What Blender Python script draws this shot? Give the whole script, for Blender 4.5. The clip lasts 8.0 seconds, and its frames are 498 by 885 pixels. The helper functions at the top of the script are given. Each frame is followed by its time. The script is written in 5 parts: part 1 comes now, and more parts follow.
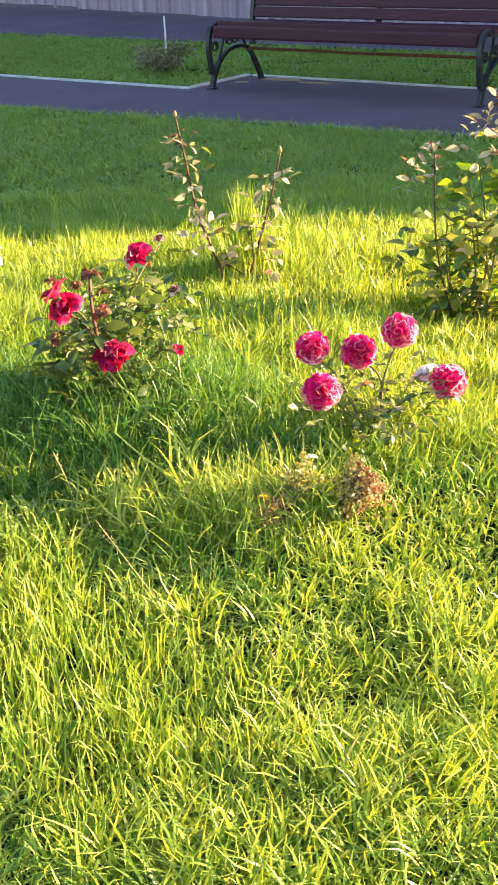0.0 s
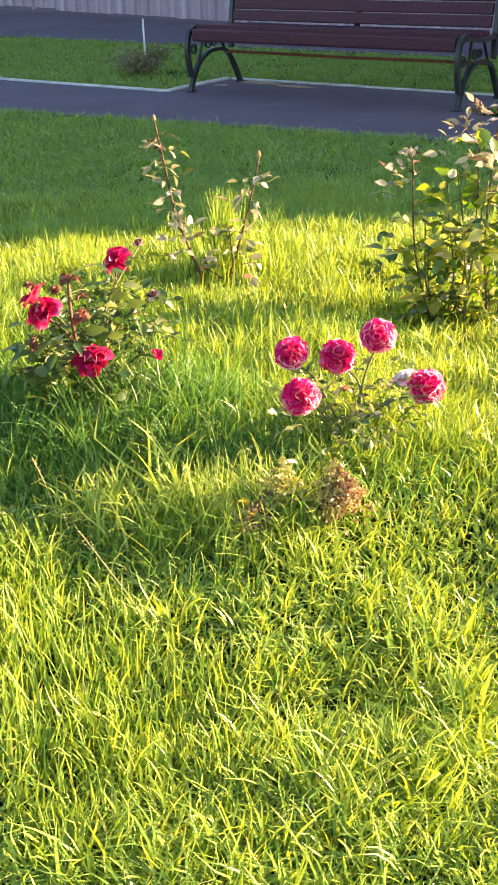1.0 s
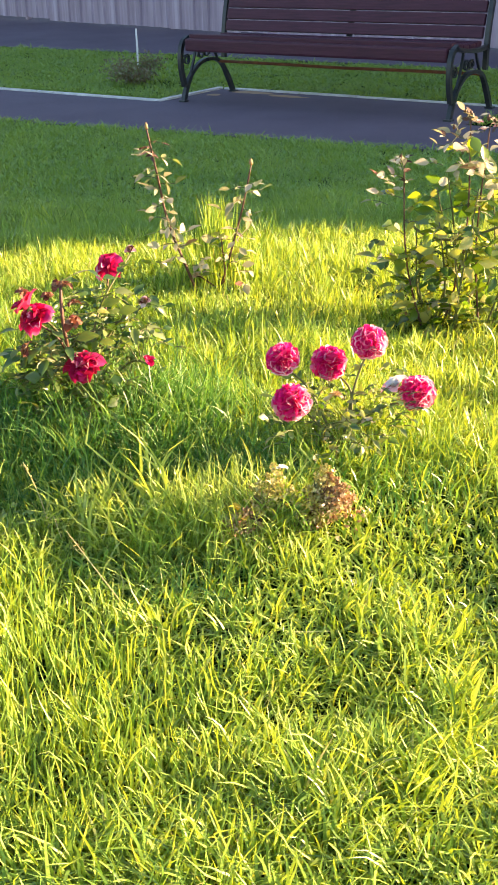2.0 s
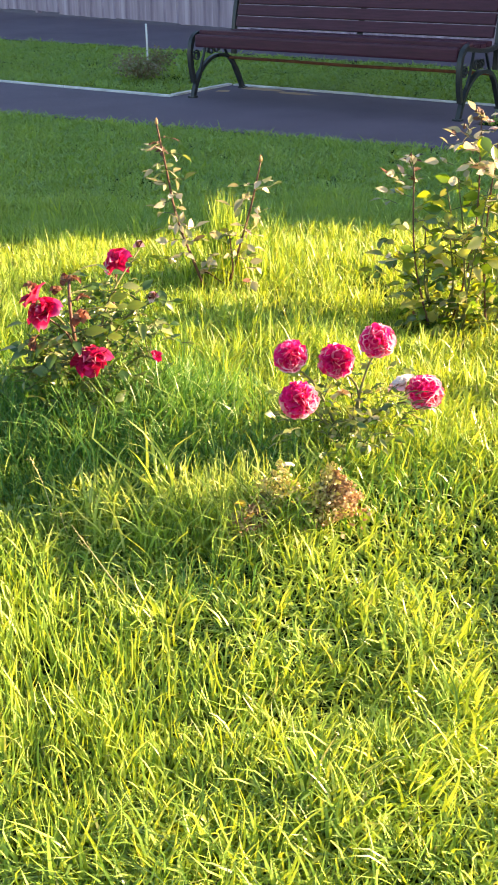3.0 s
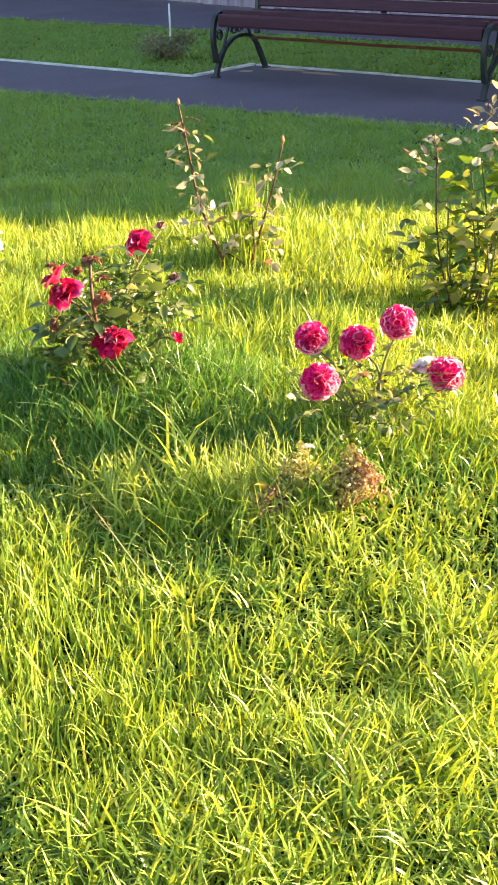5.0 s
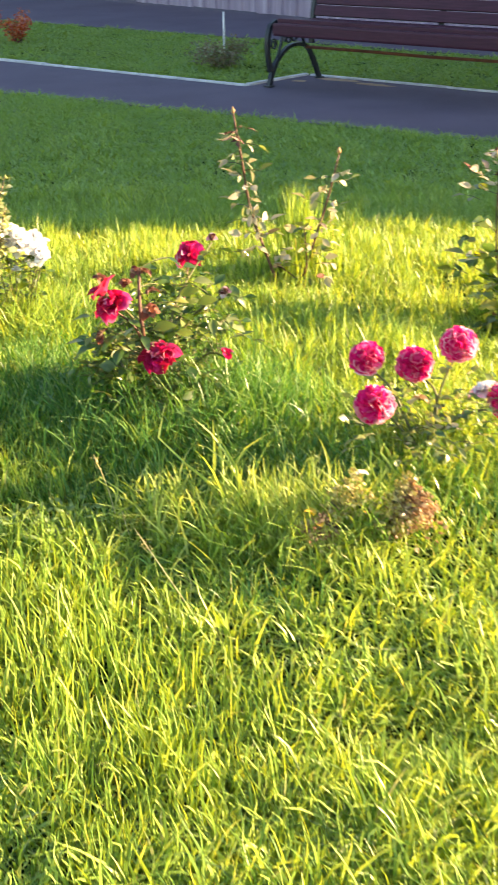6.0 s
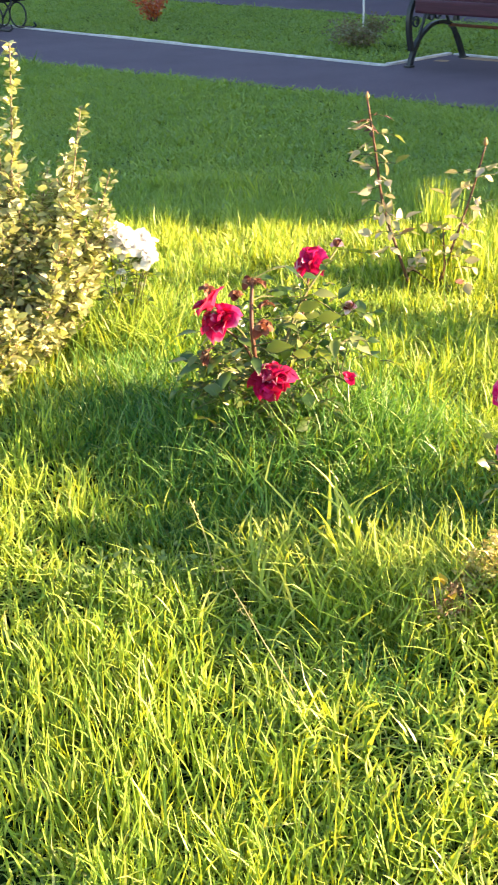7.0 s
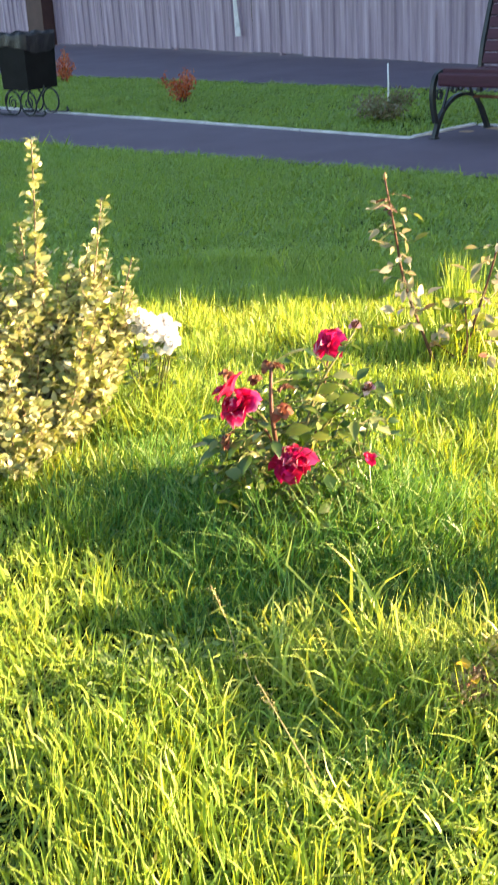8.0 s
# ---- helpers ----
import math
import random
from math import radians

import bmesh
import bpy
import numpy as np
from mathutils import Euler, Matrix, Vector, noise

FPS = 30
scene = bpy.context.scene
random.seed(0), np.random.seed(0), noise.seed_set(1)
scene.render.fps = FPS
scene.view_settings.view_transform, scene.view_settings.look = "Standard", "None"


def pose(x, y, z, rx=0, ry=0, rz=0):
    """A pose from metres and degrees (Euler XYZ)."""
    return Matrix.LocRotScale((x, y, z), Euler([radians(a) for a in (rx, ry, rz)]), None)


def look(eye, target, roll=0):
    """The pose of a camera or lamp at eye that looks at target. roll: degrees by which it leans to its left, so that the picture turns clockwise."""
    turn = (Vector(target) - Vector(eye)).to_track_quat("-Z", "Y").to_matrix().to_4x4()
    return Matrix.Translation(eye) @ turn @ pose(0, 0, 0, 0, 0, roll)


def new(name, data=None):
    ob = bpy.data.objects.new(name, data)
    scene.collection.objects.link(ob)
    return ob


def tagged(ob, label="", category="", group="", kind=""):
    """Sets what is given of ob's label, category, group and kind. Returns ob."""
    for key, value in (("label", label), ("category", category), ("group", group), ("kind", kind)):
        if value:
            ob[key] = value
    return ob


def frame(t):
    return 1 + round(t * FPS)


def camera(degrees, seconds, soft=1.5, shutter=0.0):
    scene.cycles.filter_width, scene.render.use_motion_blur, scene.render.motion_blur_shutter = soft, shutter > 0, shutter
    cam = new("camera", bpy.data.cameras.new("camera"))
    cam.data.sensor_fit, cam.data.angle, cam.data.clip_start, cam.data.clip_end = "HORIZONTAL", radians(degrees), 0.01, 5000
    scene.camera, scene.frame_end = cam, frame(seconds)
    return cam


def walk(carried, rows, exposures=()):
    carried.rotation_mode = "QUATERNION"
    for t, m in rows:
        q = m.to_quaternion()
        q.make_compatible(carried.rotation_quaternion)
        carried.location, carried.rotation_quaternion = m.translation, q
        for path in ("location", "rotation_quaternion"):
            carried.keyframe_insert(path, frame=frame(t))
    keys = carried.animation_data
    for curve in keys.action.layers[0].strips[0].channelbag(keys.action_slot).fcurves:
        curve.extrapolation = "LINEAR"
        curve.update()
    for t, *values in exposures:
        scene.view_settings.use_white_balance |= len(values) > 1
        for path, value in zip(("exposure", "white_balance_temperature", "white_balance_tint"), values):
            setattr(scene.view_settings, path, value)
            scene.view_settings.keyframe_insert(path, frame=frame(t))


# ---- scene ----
cam = camera(24.0, 8.0, soft=1.8, shutter=0.4)
walk(cam, [
    (0, pose(5.013, -6.362, 1.076, 65.58, 1.96, 36.24)),
    (0.5, pose(5.012, -6.353, 1.079, 65.41, 1.76, 35.77)),
    (1, pose(5.013, -6.362, 1.082, 65.65, 1.58, 35.29)),
    (1.5, pose(5.020, -6.365, 1.078, 66.06, 1.57, 35.03)),
    (3, pose(5.014, -6.369, 1.076, 65.99, 0.69, 35.48)),
    (3.5, pose(5.010, -6.368, 1.077, 65.60, 0.67, 36.40)),
    (4, pose(5.014, -6.368, 1.076, 65.28, 0.84, 36.50)),
    (5.5, pose(5.017, -6.365, 1.075, 65.16, 1.12, 36.65)),
    (6, pose(4.950, -6.306, 1.061, 65.59, 0.34, 39.03)),
    (6.5, pose(4.825, -6.155, 1.040, 65.15, 0.62, 42.48)),
    (7, pose(4.762, -6.065, 1.030, 64.73, 1.21, 45.46)),
    (7.5, pose(4.764, -6.052, 1.042, 65.51, 1.84, 47.00)),
    (8, pose(4.784, -6.039, 1.059, 68.05, 3.24, 46.73)),
], exposures=[(0, 2.79, 6500, 10), (5.5, 2.79, 6500, 10), (7, 2.93, 6500, 10), (8, 2.93, 6500, 10)])

# ---- light: low evening sun from the camera's right, blue sky fill ----
SUN_X, SUN_Y, SUN_EL = 0.707, 0.707, radians(18.5)
world = bpy.data.worlds.new("sky")
scene.world = world
world.use_nodes = True
sky = world.node_tree.nodes.new("ShaderNodeTexSky")
sky.sky_type = "NISHITA"
sky.sun_disc = False
sky.sun_elevation = SUN_EL
sky.sun_rotation = math.atan2(SUN_X, SUN_Y)
world.node_tree.links.new(sky.outputs[0], world.node_tree.nodes["Background"].inputs[0])
world.node_tree.nodes["Background"].inputs[1].default_value = 0.061
sun_data = bpy.data.lights.new("sun", "SUN")
sun_data.energy = 4.6
sun_data.angle = radians(0.4)
sun_data.color = (1.0, 0.67, 0.38)
sun = new("sun", sun_data)
sun.matrix_world = look((40 * SUN_X, 40 * SUN_Y, 40 * math.tan(SUN_EL)), (0, 0, 0))

# ---- materials ----


def node_mat(name):
    m = bpy.data.materials.new(name)
    m.use_nodes = True
    t = m.node_tree
    t.nodes.clear()
    out = t.nodes.new("ShaderNodeOutputMaterial")
    return m, t, out


def ramp(t, fac, stops):
    r = t.nodes.new("ShaderNodeValToRGB")
    e = r.color_ramp.elements
    while len(e) < len(stops):
        e.new(0.5)
    for el, (p, c) in zip(e, stops):
        el.position = p
        el.color = (*c, 1)
    t.links.new(fac, r.inputs[0])
    return r.outputs[0]


def noise_tex(t, scale, detail=4, rough=0.55, stretch=None):
    co = t.nodes.new("ShaderNodeTexCoord")
    n = t.nodes.new("ShaderNodeTexNoise")
    n.inputs["Scale"].default_value = scale
    n.inputs["Detail"].default_value = detail
    n.inputs["Roughness"].default_value = rough
    if stretch:
        mp = t.nodes.new("ShaderNodeMapping")
        mp.inputs["Scale"].default_value = stretch
        t.links.new(co.outputs["Object"], mp.inputs[0])
        t.links.new(mp.outputs[0], n.inputs[0])
    else:
        t.links.new(co.outputs["Object"], n.inputs[0])
    return n.outputs[0]


def mixed(t, a, b, fac, blend="MIX"):
    m = t.nodes.new("ShaderNodeMix")
    m.data_type = "RGBA"
    m.blend_type = blend
    for sock, v in ((m.inputs[6], a), (m.inputs[7], b)):
        if isinstance(v, tuple):
            sock.default_value = (*v, 1)
        else:
            t.links.new(v, sock)
    if isinstance(fac, float):
        m.inputs[0].default_value = fac
    else:
        t.links.new(fac, m.inputs[0])
    return m.outputs[2]


def bump(t, height, strength, distance):
    b = t.nodes.new("ShaderNodeBump")
    b.inputs["Strength"].default_value = strength
    b.inputs["Distance"].default_value = distance
    t.links.new(height, b.inputs["Height"])
    return b.outputs[0]


def solid(name, stops, scale=8.0, fine=90.0, rough=0.8, metal=0.0, bump_d=0.002, stretch=None, fine_mix=0.35, spec=0.4):
    """An opaque surface with variation at two scales and fine relief."""
    m, t, out = node_mat(name)
    p = t.nodes.new("ShaderNodeBsdfPrincipled")
    broad = ramp(t, noise_tex(t, scale, stretch=stretch), stops)
    grain = noise_tex(t, fine, 3, 0.6, stretch)
    col = mixed(t, broad, ramp(t, grain, [(0.3, (0.35, 0.35, 0.35)), (0.7, (1.0, 1.0, 1.0))]), fine_mix, "MULTIPLY")
    t.links.new(col, p.inputs["Base Color"])
    p.inputs["Roughness"].default_value = rough
    p.inputs["Metallic"].default_value = metal
    p.inputs["Specular IOR Level"].default_value = spec
    t.links.new(bump(t, grain, 0.6, bump_d), p.inputs["Normal"])
    t.links.new(p.outputs[0], out.inputs[0])
    return m


def leafy(name, stops, glow, through_part=0.45, gloss=0.12, rough=0.4, per="island", patch=3.0, patch_stops=None, rim=None):
    """Leaf, blade or petal: reflects, lets light through and shines a little. Varies piece by piece."""
    m, t, out = node_mat(name)
    if per == "island":
        rnd = t.nodes.new("ShaderNodeNewGeometry").outputs["Random Per Island"]
    else:
        rnd = t.nodes.new("ShaderNodeObjectInfo").outputs["Random"]
    col = ramp(t, rnd, stops)
    if patch_stops:
        col = mixed(t, col, ramp(t, noise_tex(t, patch, 3), patch_stops), 1.0, "MULTIPLY")
    if rim:
        at = t.nodes.new("ShaderNodeAttribute")
        at.attribute_name = "rim"
        col = mixed(t, col, rim, ramp(t, at.outputs["Fac"], [(0.70, (0.0, 0.0, 0.0)), (0.95, (0.9, 0.9, 0.9))]))
    dif = t.nodes.new("ShaderNodeBsdfDiffuse")
    tra = t.nodes.new("ShaderNodeBsdfTranslucent")
    glo = t.nodes.new("ShaderNodeBsdfGlossy")
    glo.inputs["Roughness"].default_value = rough
    t.links.new(col, dif.inputs[0])
    t.links.new(mixed(t, col, glow, 1.0, "MULTIPLY"), tra.inputs[0])
    a = t.nodes.new("ShaderNodeMixShader")
    a.inputs[0].default_value = through_part
    t.links.new(dif.outputs[0], a.inputs[1])
    t.links.new(tra.outputs[0], a.inputs[2])
    b = t.nodes.new("ShaderNodeMixShader")
    fr = t.nodes.new("ShaderNodeFresnel")
    fr.inputs[0].default_value = 1.4
    mul = t.nodes.new("ShaderNodeMath")
    mul.operation = "MULTIPLY_ADD"
    t.links.new(fr.outputs[0], mul.inputs[0])
    mul.inputs[1].default_value = gloss * 3
    mul.inputs[2].default_value = gloss * 0.3
    t.links.new(mul.outputs[0], b.inputs[0])
    t.links.new(a.outputs[0], b.inputs[1])
    t.links.new(glo.outputs[0], b.inputs[2])
    t.links.new(b.outputs[0], out.inputs[0])
    return m


GRASS = leafy("grass_blade", [(0.0, (0.095, 0.180, 0.038)), (0.35, (0.255, 0.395, 0.066)), (0.75, (0.418, 0.56, 0.098)),
                              (0.96, (0.52, 0.63, 0.155)), (1.0, (0.58, 0.56, 0.28))], (1.70, 1.32, 0.25), 0.33, 0.022, 0.42,
              patch=1.6, patch_stops=[(0.3, (0.80, 0.90, 0.92)), (0.7, (1.0, 1.0, 1.0))])
# copy of the grass colour for the shaded lawn: cooler, narrower in tone
SHADE_LAWN = leafy("shade_lawn_grass", [(0.0, (0.19, 0.335, 0.080)), (0.6, (0.26, 0.42, 0.105)), (1.0, (0.32, 0.485, 0.13))], (1.95, 1.34, 0.30), 0.38, 0.025, 0.45,
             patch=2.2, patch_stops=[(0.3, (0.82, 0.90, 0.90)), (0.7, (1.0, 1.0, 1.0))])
# long grass in a darker, cooler green that also paints shade round the roses
SHADE_GREEN = leafy("shade_green_long_grass", [(0.0, (0.045, 0.145, 0.034)), (0.5, (0.12, 0.27, 0.062)), (0.9, (0.23, 0.40, 0.10)), (1.0, (0.36, 0.48, 0.17))], (1.35, 1.30, 0.36), 0.33, 0.03, 0.38)
# lighter copy of the grass colour, with sunlight painted into it
SUNLIT_PALE_GRASS = leafy("sunlit_pale_grass", [(0.0, (0.26, 0.38, 0.085)), (0.6, (0.42, 0.54, 0.13)), (1.0, (0.56, 0.63, 0.22))], (1.48, 1.3, 0.35), 0.38, 0.02, 0.45)
STRAW = leafy("straw", [(0.0, (0.20, 0.17, 0.06)), (1.0, (0.34, 0.29, 0.12))], (1.0, 0.9, 0.7), 0.3, 0.015, 0.6)
DRY_STALK = leafy("dry_stalk", [(0.0, (0.55, 0.48, 0.22)), (1.0, (0.66, 0.58, 0.30))], (1.0, 0.9, 0.7), 0.2, 0.03, 0.5)
# soil far darker than its own colour: paints the shade between the blades
SHADE_SOIL = solid("soil_with_shade_tone", [(0.3, (0.007, 0.019, 0.005)), (0.7, (0.016, 0.036, 0.009))], 9.0, 120.0, 1.0, bump_d=0.01, spec=0.0)
ASPHALT = solid("asphalt", [(0.25, (0.102, 0.077, 0.106)), (0.75, (0.144, 0.112, 0.150))], 1.7, 160.0, 0.9, bump_d=0.003)
KERB = solid("whitewashed_concrete", [(0.3, (0.46, 0.45, 0.43)), (0.65, (0.78, 0.77, 0.74))], 6.0, 70.0, 0.85)
SAND = solid("dry_sand", [(0.3, (0.36, 0.23, 0.14)), (0.7, (0.50, 0.34, 0.22))], 8.0, 150.0, 0.95)
IRON = solid("black_painted_iron", [(0.3, (0.016, 0.018, 0.020)), (0.7, (0.032, 0.034, 0.036))], 20.0, 150.0, 0.38, bump_d=0.001)
RUST = solid("rusty_steel", [(0.3, (0.17, 0.055, 0.024)), (0.7, (0.30, 0.105, 0.04))], 25.0, 160.0, 0.8)
WOOD = solid("red_brown_varnished_wood", [(0.3, (0.054, 0.016, 0.030)), (0.7, (0.090, 0.025, 0.046))], 6.0, 60.0, 0.55,
             stretch=(1.0, 14.0, 14.0), bump_d=0.001, spec=0.25)
FENCE = solid("pale_painted_sheet", [(0.32, (0.24, 0.18, 0.24)), (0.5, (0.345, 0.26, 0.325)), (0.66, (0.47, 0.375, 0.46))], 1.6, 30.0, 0.55,
              stretch=(6.0, 6.0, 0.4), bump_d=0.001, fine_mix=0.2)
FILM = solid("torn_white_film", [(0.3, (0.62, 0.60, 0.60)), (0.7, (0.85, 0.84, 0.84))], 12.0, 60.0, 0.5)
WHITE_PAINT = solid("white_paint", [(0.3, (0.70, 0.70, 0.70)), (0.7, (0.84, 0.84, 0.83))], 20.0, 90.0, 0.6, fine_mix=0.15)
BROWN_POST = solid("brown_painted_post", [(0.3, (0.070, 0.034, 0.030)), (0.7, (0.10, 0.05, 0.042))], 5.0, 60.0, 0.6)
BLACK_BIN = solid("black_bin_sheet", [(0.3, (0.006, 0.006, 0.007)), (0.7, (0.012, 0.012, 0.013))], 7.0, 80.0, 0.6, spec=0.12)
BAG = solid("dark_grey_bag", [(0.3, (0.008, 0.008, 0.010)), (0.7, (0.020, 0.019, 0.024))], 14.0, 40.0, 0.35, bump_d=0.01)
PLASTER = solid("grey_plaster", [(0.3, (0.36, 0.34, 0.32)), (0.7, (0.48, 0.46, 0.43))], 1.2, 30.0, 0.9)
ROSE_LEAF = leafy("rose_leaf", [(0.0, (0.035, 0.080, 0.018)), (0.5, (0.070, 0.130, 0.024)), (0.85, (0.13, 0.18, 0.03)), (1.0, (0.22, 0.23, 0.05))],
                  (1.9, 1.9, 0.35), 0.42, 0.15, 0.30, per="object")
# brighter copy of the rose leaf; paints leaves with the sun behind them
BRIGHT_LEAF = leafy("bright_rose_leaf", [(0.0, (0.13, 0.20, 0.03)), (0.6, (0.24, 0.29, 0.04)), (1.0, (0.36, 0.34, 0.06))], (2.1, 1.9, 0.25), 0.55, 0.09, 0.24, per="object")
ROSE_FOLIAGE = leafy("rose_foliage", [(0.0, (0.040, 0.090, 0.018)), (0.45, (0.085, 0.150, 0.026)), (0.7, (0.20, 0.25, 0.04)), (1.0, (0.44, 0.41, 0.20))],
                     (2.3, 2.2, 0.3), 0.45, 0.09, 0.26)
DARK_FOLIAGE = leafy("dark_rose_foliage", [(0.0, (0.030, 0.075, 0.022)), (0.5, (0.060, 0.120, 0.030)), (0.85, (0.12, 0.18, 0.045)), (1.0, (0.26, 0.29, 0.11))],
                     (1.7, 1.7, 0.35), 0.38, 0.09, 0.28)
OLIVE_LEAF = leafy("olive_rose_leaf", [(0.0, (0.13, 0.18, 0.06)), (0.6, (0.24, 0.28, 0.11)), (1.0, (0.38, 0.39, 0.22))], (1.5, 1.4, 0.4), 0.35, 0.09, 0.3, per="object")
# pale leaf colour, partly the sun's sheen on the leaves painted in
PALE_LEAF = leafy("pale_sheen_rose_leaf", [(0.0, (0.27, 0.28, 0.16)), (0.5, (0.50, 0.46, 0.34)), (0.88, (0.64, 0.58, 0.47)), (1.0, (0.30, 0.13, 0.09))],
                  (1.1, 1.0, 0.72), 0.36, 0.08, 0.3, per="object")
# leaf tones run at random from unlit olive to sunlit cream, light painted in
SHRUB_LEAF = leafy("shrub_leaf", [(0.0, (0.13, 0.18, 0.045)), (0.5, (0.40, 0.43, 0.19)), (1.0, (0.70, 0.70, 0.48))],
                   (1.2, 1.2, 0.46), 0.36, 0.10, 0.36, per="object")
SHRUB_INNER = leafy("shrub_leaf_inner", [(0.0, (0.12, 0.17, 0.045)), (0.5, (0.42, 0.45, 0.21)), (1.0, (0.72, 0.71, 0.49))],
                    (1.2, 1.2, 0.46), 0.36, 0.10, 0.36)
CANE = solid("red_brown_cane", [(0.3, (0.075, 0.034, 0.022)), (0.7, (0.145, 0.066, 0.038))], 30.0, 120.0, 0.55)
TAN_CANE = solid("tan_twig", [(0.3, (0.20, 0.15, 0.08)), (0.7, (0.33, 0.26, 0.15))], 30.0, 120.0, 0.6)
GREEN_CANE = solid("green_cane", [(0.3, (0.08, 0.10, 0.028)), (0.7, (0.15, 0.15, 0.05))], 30.0, 120.0, 0.55)
RED_PETAL = leafy("crimson_petal", [(0.0, (0.34, 0.002, 0.026)), (0.6, (0.52, 0.003, 0.072)), (0.9, (0.62, 0.010, 0.14)), (1.0, (0.72, 0.09, 0.26))],
                  (1.1, 0.7, 0.9), 0.36, 0.05, 0.4, rim=(0.80, 0.30, 0.46))
MAGENTA_PETAL = leafy("magenta_petal", [(0.0, (0.50, 0.003, 0.06)), (0.6, (0.64, 0.006, 0.115)), (1.0, (0.78, 0.03, 0.24))],
                      (1.1, 0.7, 0.9), 0.34, 0.05, 0.4, rim=(0.86, 0.62, 0.74))
PINK_PETAL = leafy("raspberry_petal", [(0.0, (0.66, 0.008, 0.16)), (0.55, (0.78, 0.022, 0.27)), (0.84, (0.85, 0.09, 0.39)), (1.0, (0.90, 0.45, 0.62))],
                   (1.15, 0.8, 0.95), 0.45, 0.035, 0.45, rim=(0.92, 0.80, 0.86))
BLUSH_PETAL = leafy("blush_petal", [(0.0, (0.76, 0.06, 0.20)), (0.45, (0.82, 0.28, 0.40)), (1.0, (0.90, 0.74, 0.74))], (1.0, 0.85, 0.85), 0.35, 0.1, 0.45)
WHITE_PETAL = leafy("white_petal", [(0.0, (0.84, 0.83, 0.82)), (1.0, (0.92, 0.92, 0.92))], (1.0, 1.0, 0.98), 0.35, 0.06, 0.5)
BROWN_HEAD = leafy("dried_flower_head", [(0.0, (0.26, 0.13, 0.06)), (0.5, (0.44, 0.28, 0.13)), (0.85, (0.62, 0.48, 0.27)), (1.0, (0.66, 0.57, 0.38))],
                   (1.1, 0.9, 0.6), 0.25, 0.05, 0.6)
RUSSET_HEAD = leafy("withered_rose_head", [(0.0, (0.09, 0.022, 0.016)), (0.5, (0.17, 0.05, 0.032)), (0.85, (0.26, 0.12, 0.07)), (1.0, (0.38, 0.26, 0.16))],
                    (1.1, 0.8, 0.6), 0.25, 0.05, 0.6)
PALE_HEAD = leafy("pale_dry_head", [(0.0, (0.38, 0.35, 0.09)), (0.5, (0.56, 0.50, 0.16)), (1.0, (0.74, 0.68, 0.36))], (1.1, 1.0, 0.6), 0.3, 0.05, 0.6)
YELLOW_LEAF = leafy("yellow_leaf", [(0.0, (0.70, 0.46, 0.02)), (1.0, (0.82, 0.58, 0.03))], (1.0, 0.9, 0.4), 0.35, 0.15, 0.4)
ORANGE_LEAF = leafy("orange_red_leaf", [(0.0, (0.42, 0.06, 0.025)), (0.6, (0.60, 0.14, 0.04)), (1.0, (0.62, 0.26, 0.07))], (1.1, 0.8, 0.5), 0.35, 0.08)
DULL_LEAF = leafy("dull_brown_leaf", [(0.0, (0.21, 0.145, 0.10)), (0.5, (0.24, 0.20, 0.11)), (1.0, (0.20, 0.29, 0.10))], (1.0, 1.0, 0.6), 0.3, 0.06)
WEED_LEAF = leafy("weed_leaf", [(0.0, (0.10, 0.19, 0.05)), (1.0, (0.26, 0.35, 0.13))], (1.4, 1.2, 0.5), 0.4, 0.05, 0.45)

# ---- building helpers ----


def mesh_data(name, verts, faces, mat, smooth=False, rim=None):
    me = bpy.data.meshes.new(name)
    me.from_pydata([tuple(v) for v in verts], [], [tuple(f) for f in faces])
    me.materials.append(mat)
    if smooth:
        me.polygons.foreach_set("use_smooth", [True] * len(me.polygons))
    if rim:
        me.attributes.new("rim", "FLOAT", "POINT").data.foreach_set("value", rim)
    me.update()
    return me


def array_mesh(name, verts, quads, tris, mat):
    """A big mesh straight from arrays."""
    me = bpy.data.meshes.new(name)
    nq, nt = len(quads), len(tris)
    me.vertices.add(len(verts))
    me.vertices.foreach_set("co", np.asarray(verts, dtype=np.float32).ravel())
    me.loops.add(nq * 4 + nt * 3)
    me.loops.foreach_set("vertex_index", np.concatenate([quads.ravel(), tris.ravel()]).astype(np.int32))
    me.polygons.add(nq + nt)
    me.polygons.foreach_set("loop_start", np.concatenate([np.arange(nq) * 4, nq * 4 + np.arange(nt) * 3]).astype(np.int32))
    me.update(calc_edges=True)
    me.materials.append(mat)
    return me


def link(name, data, parent=None, label="", m=None):
    ob = new(name, data)
    if parent is not None:
        ob.parent = parent
    if m is not None:
        ob.matrix_basis = m
    if label:
        ob["label"] = label
    return ob


def part(name, bm, material, parent, label="", smooth=False):
    me = bpy.data.meshes.new(name)
    bm.to_mesh(me)
    bm.free()
    me.materials.append(material)
    if smooth:
        me.polygons.foreach_set("use_smooth", [True] * len(me.polygons))
    return link(name, me, parent, label)


def thing(name, at, label, category, group="", rz=0.0):
    e = new(name)
    e.empty_display_size = 0.1
    e.matrix_basis = pose(*at, 0, 0, rz)
    return tagged(e, label, category, group)


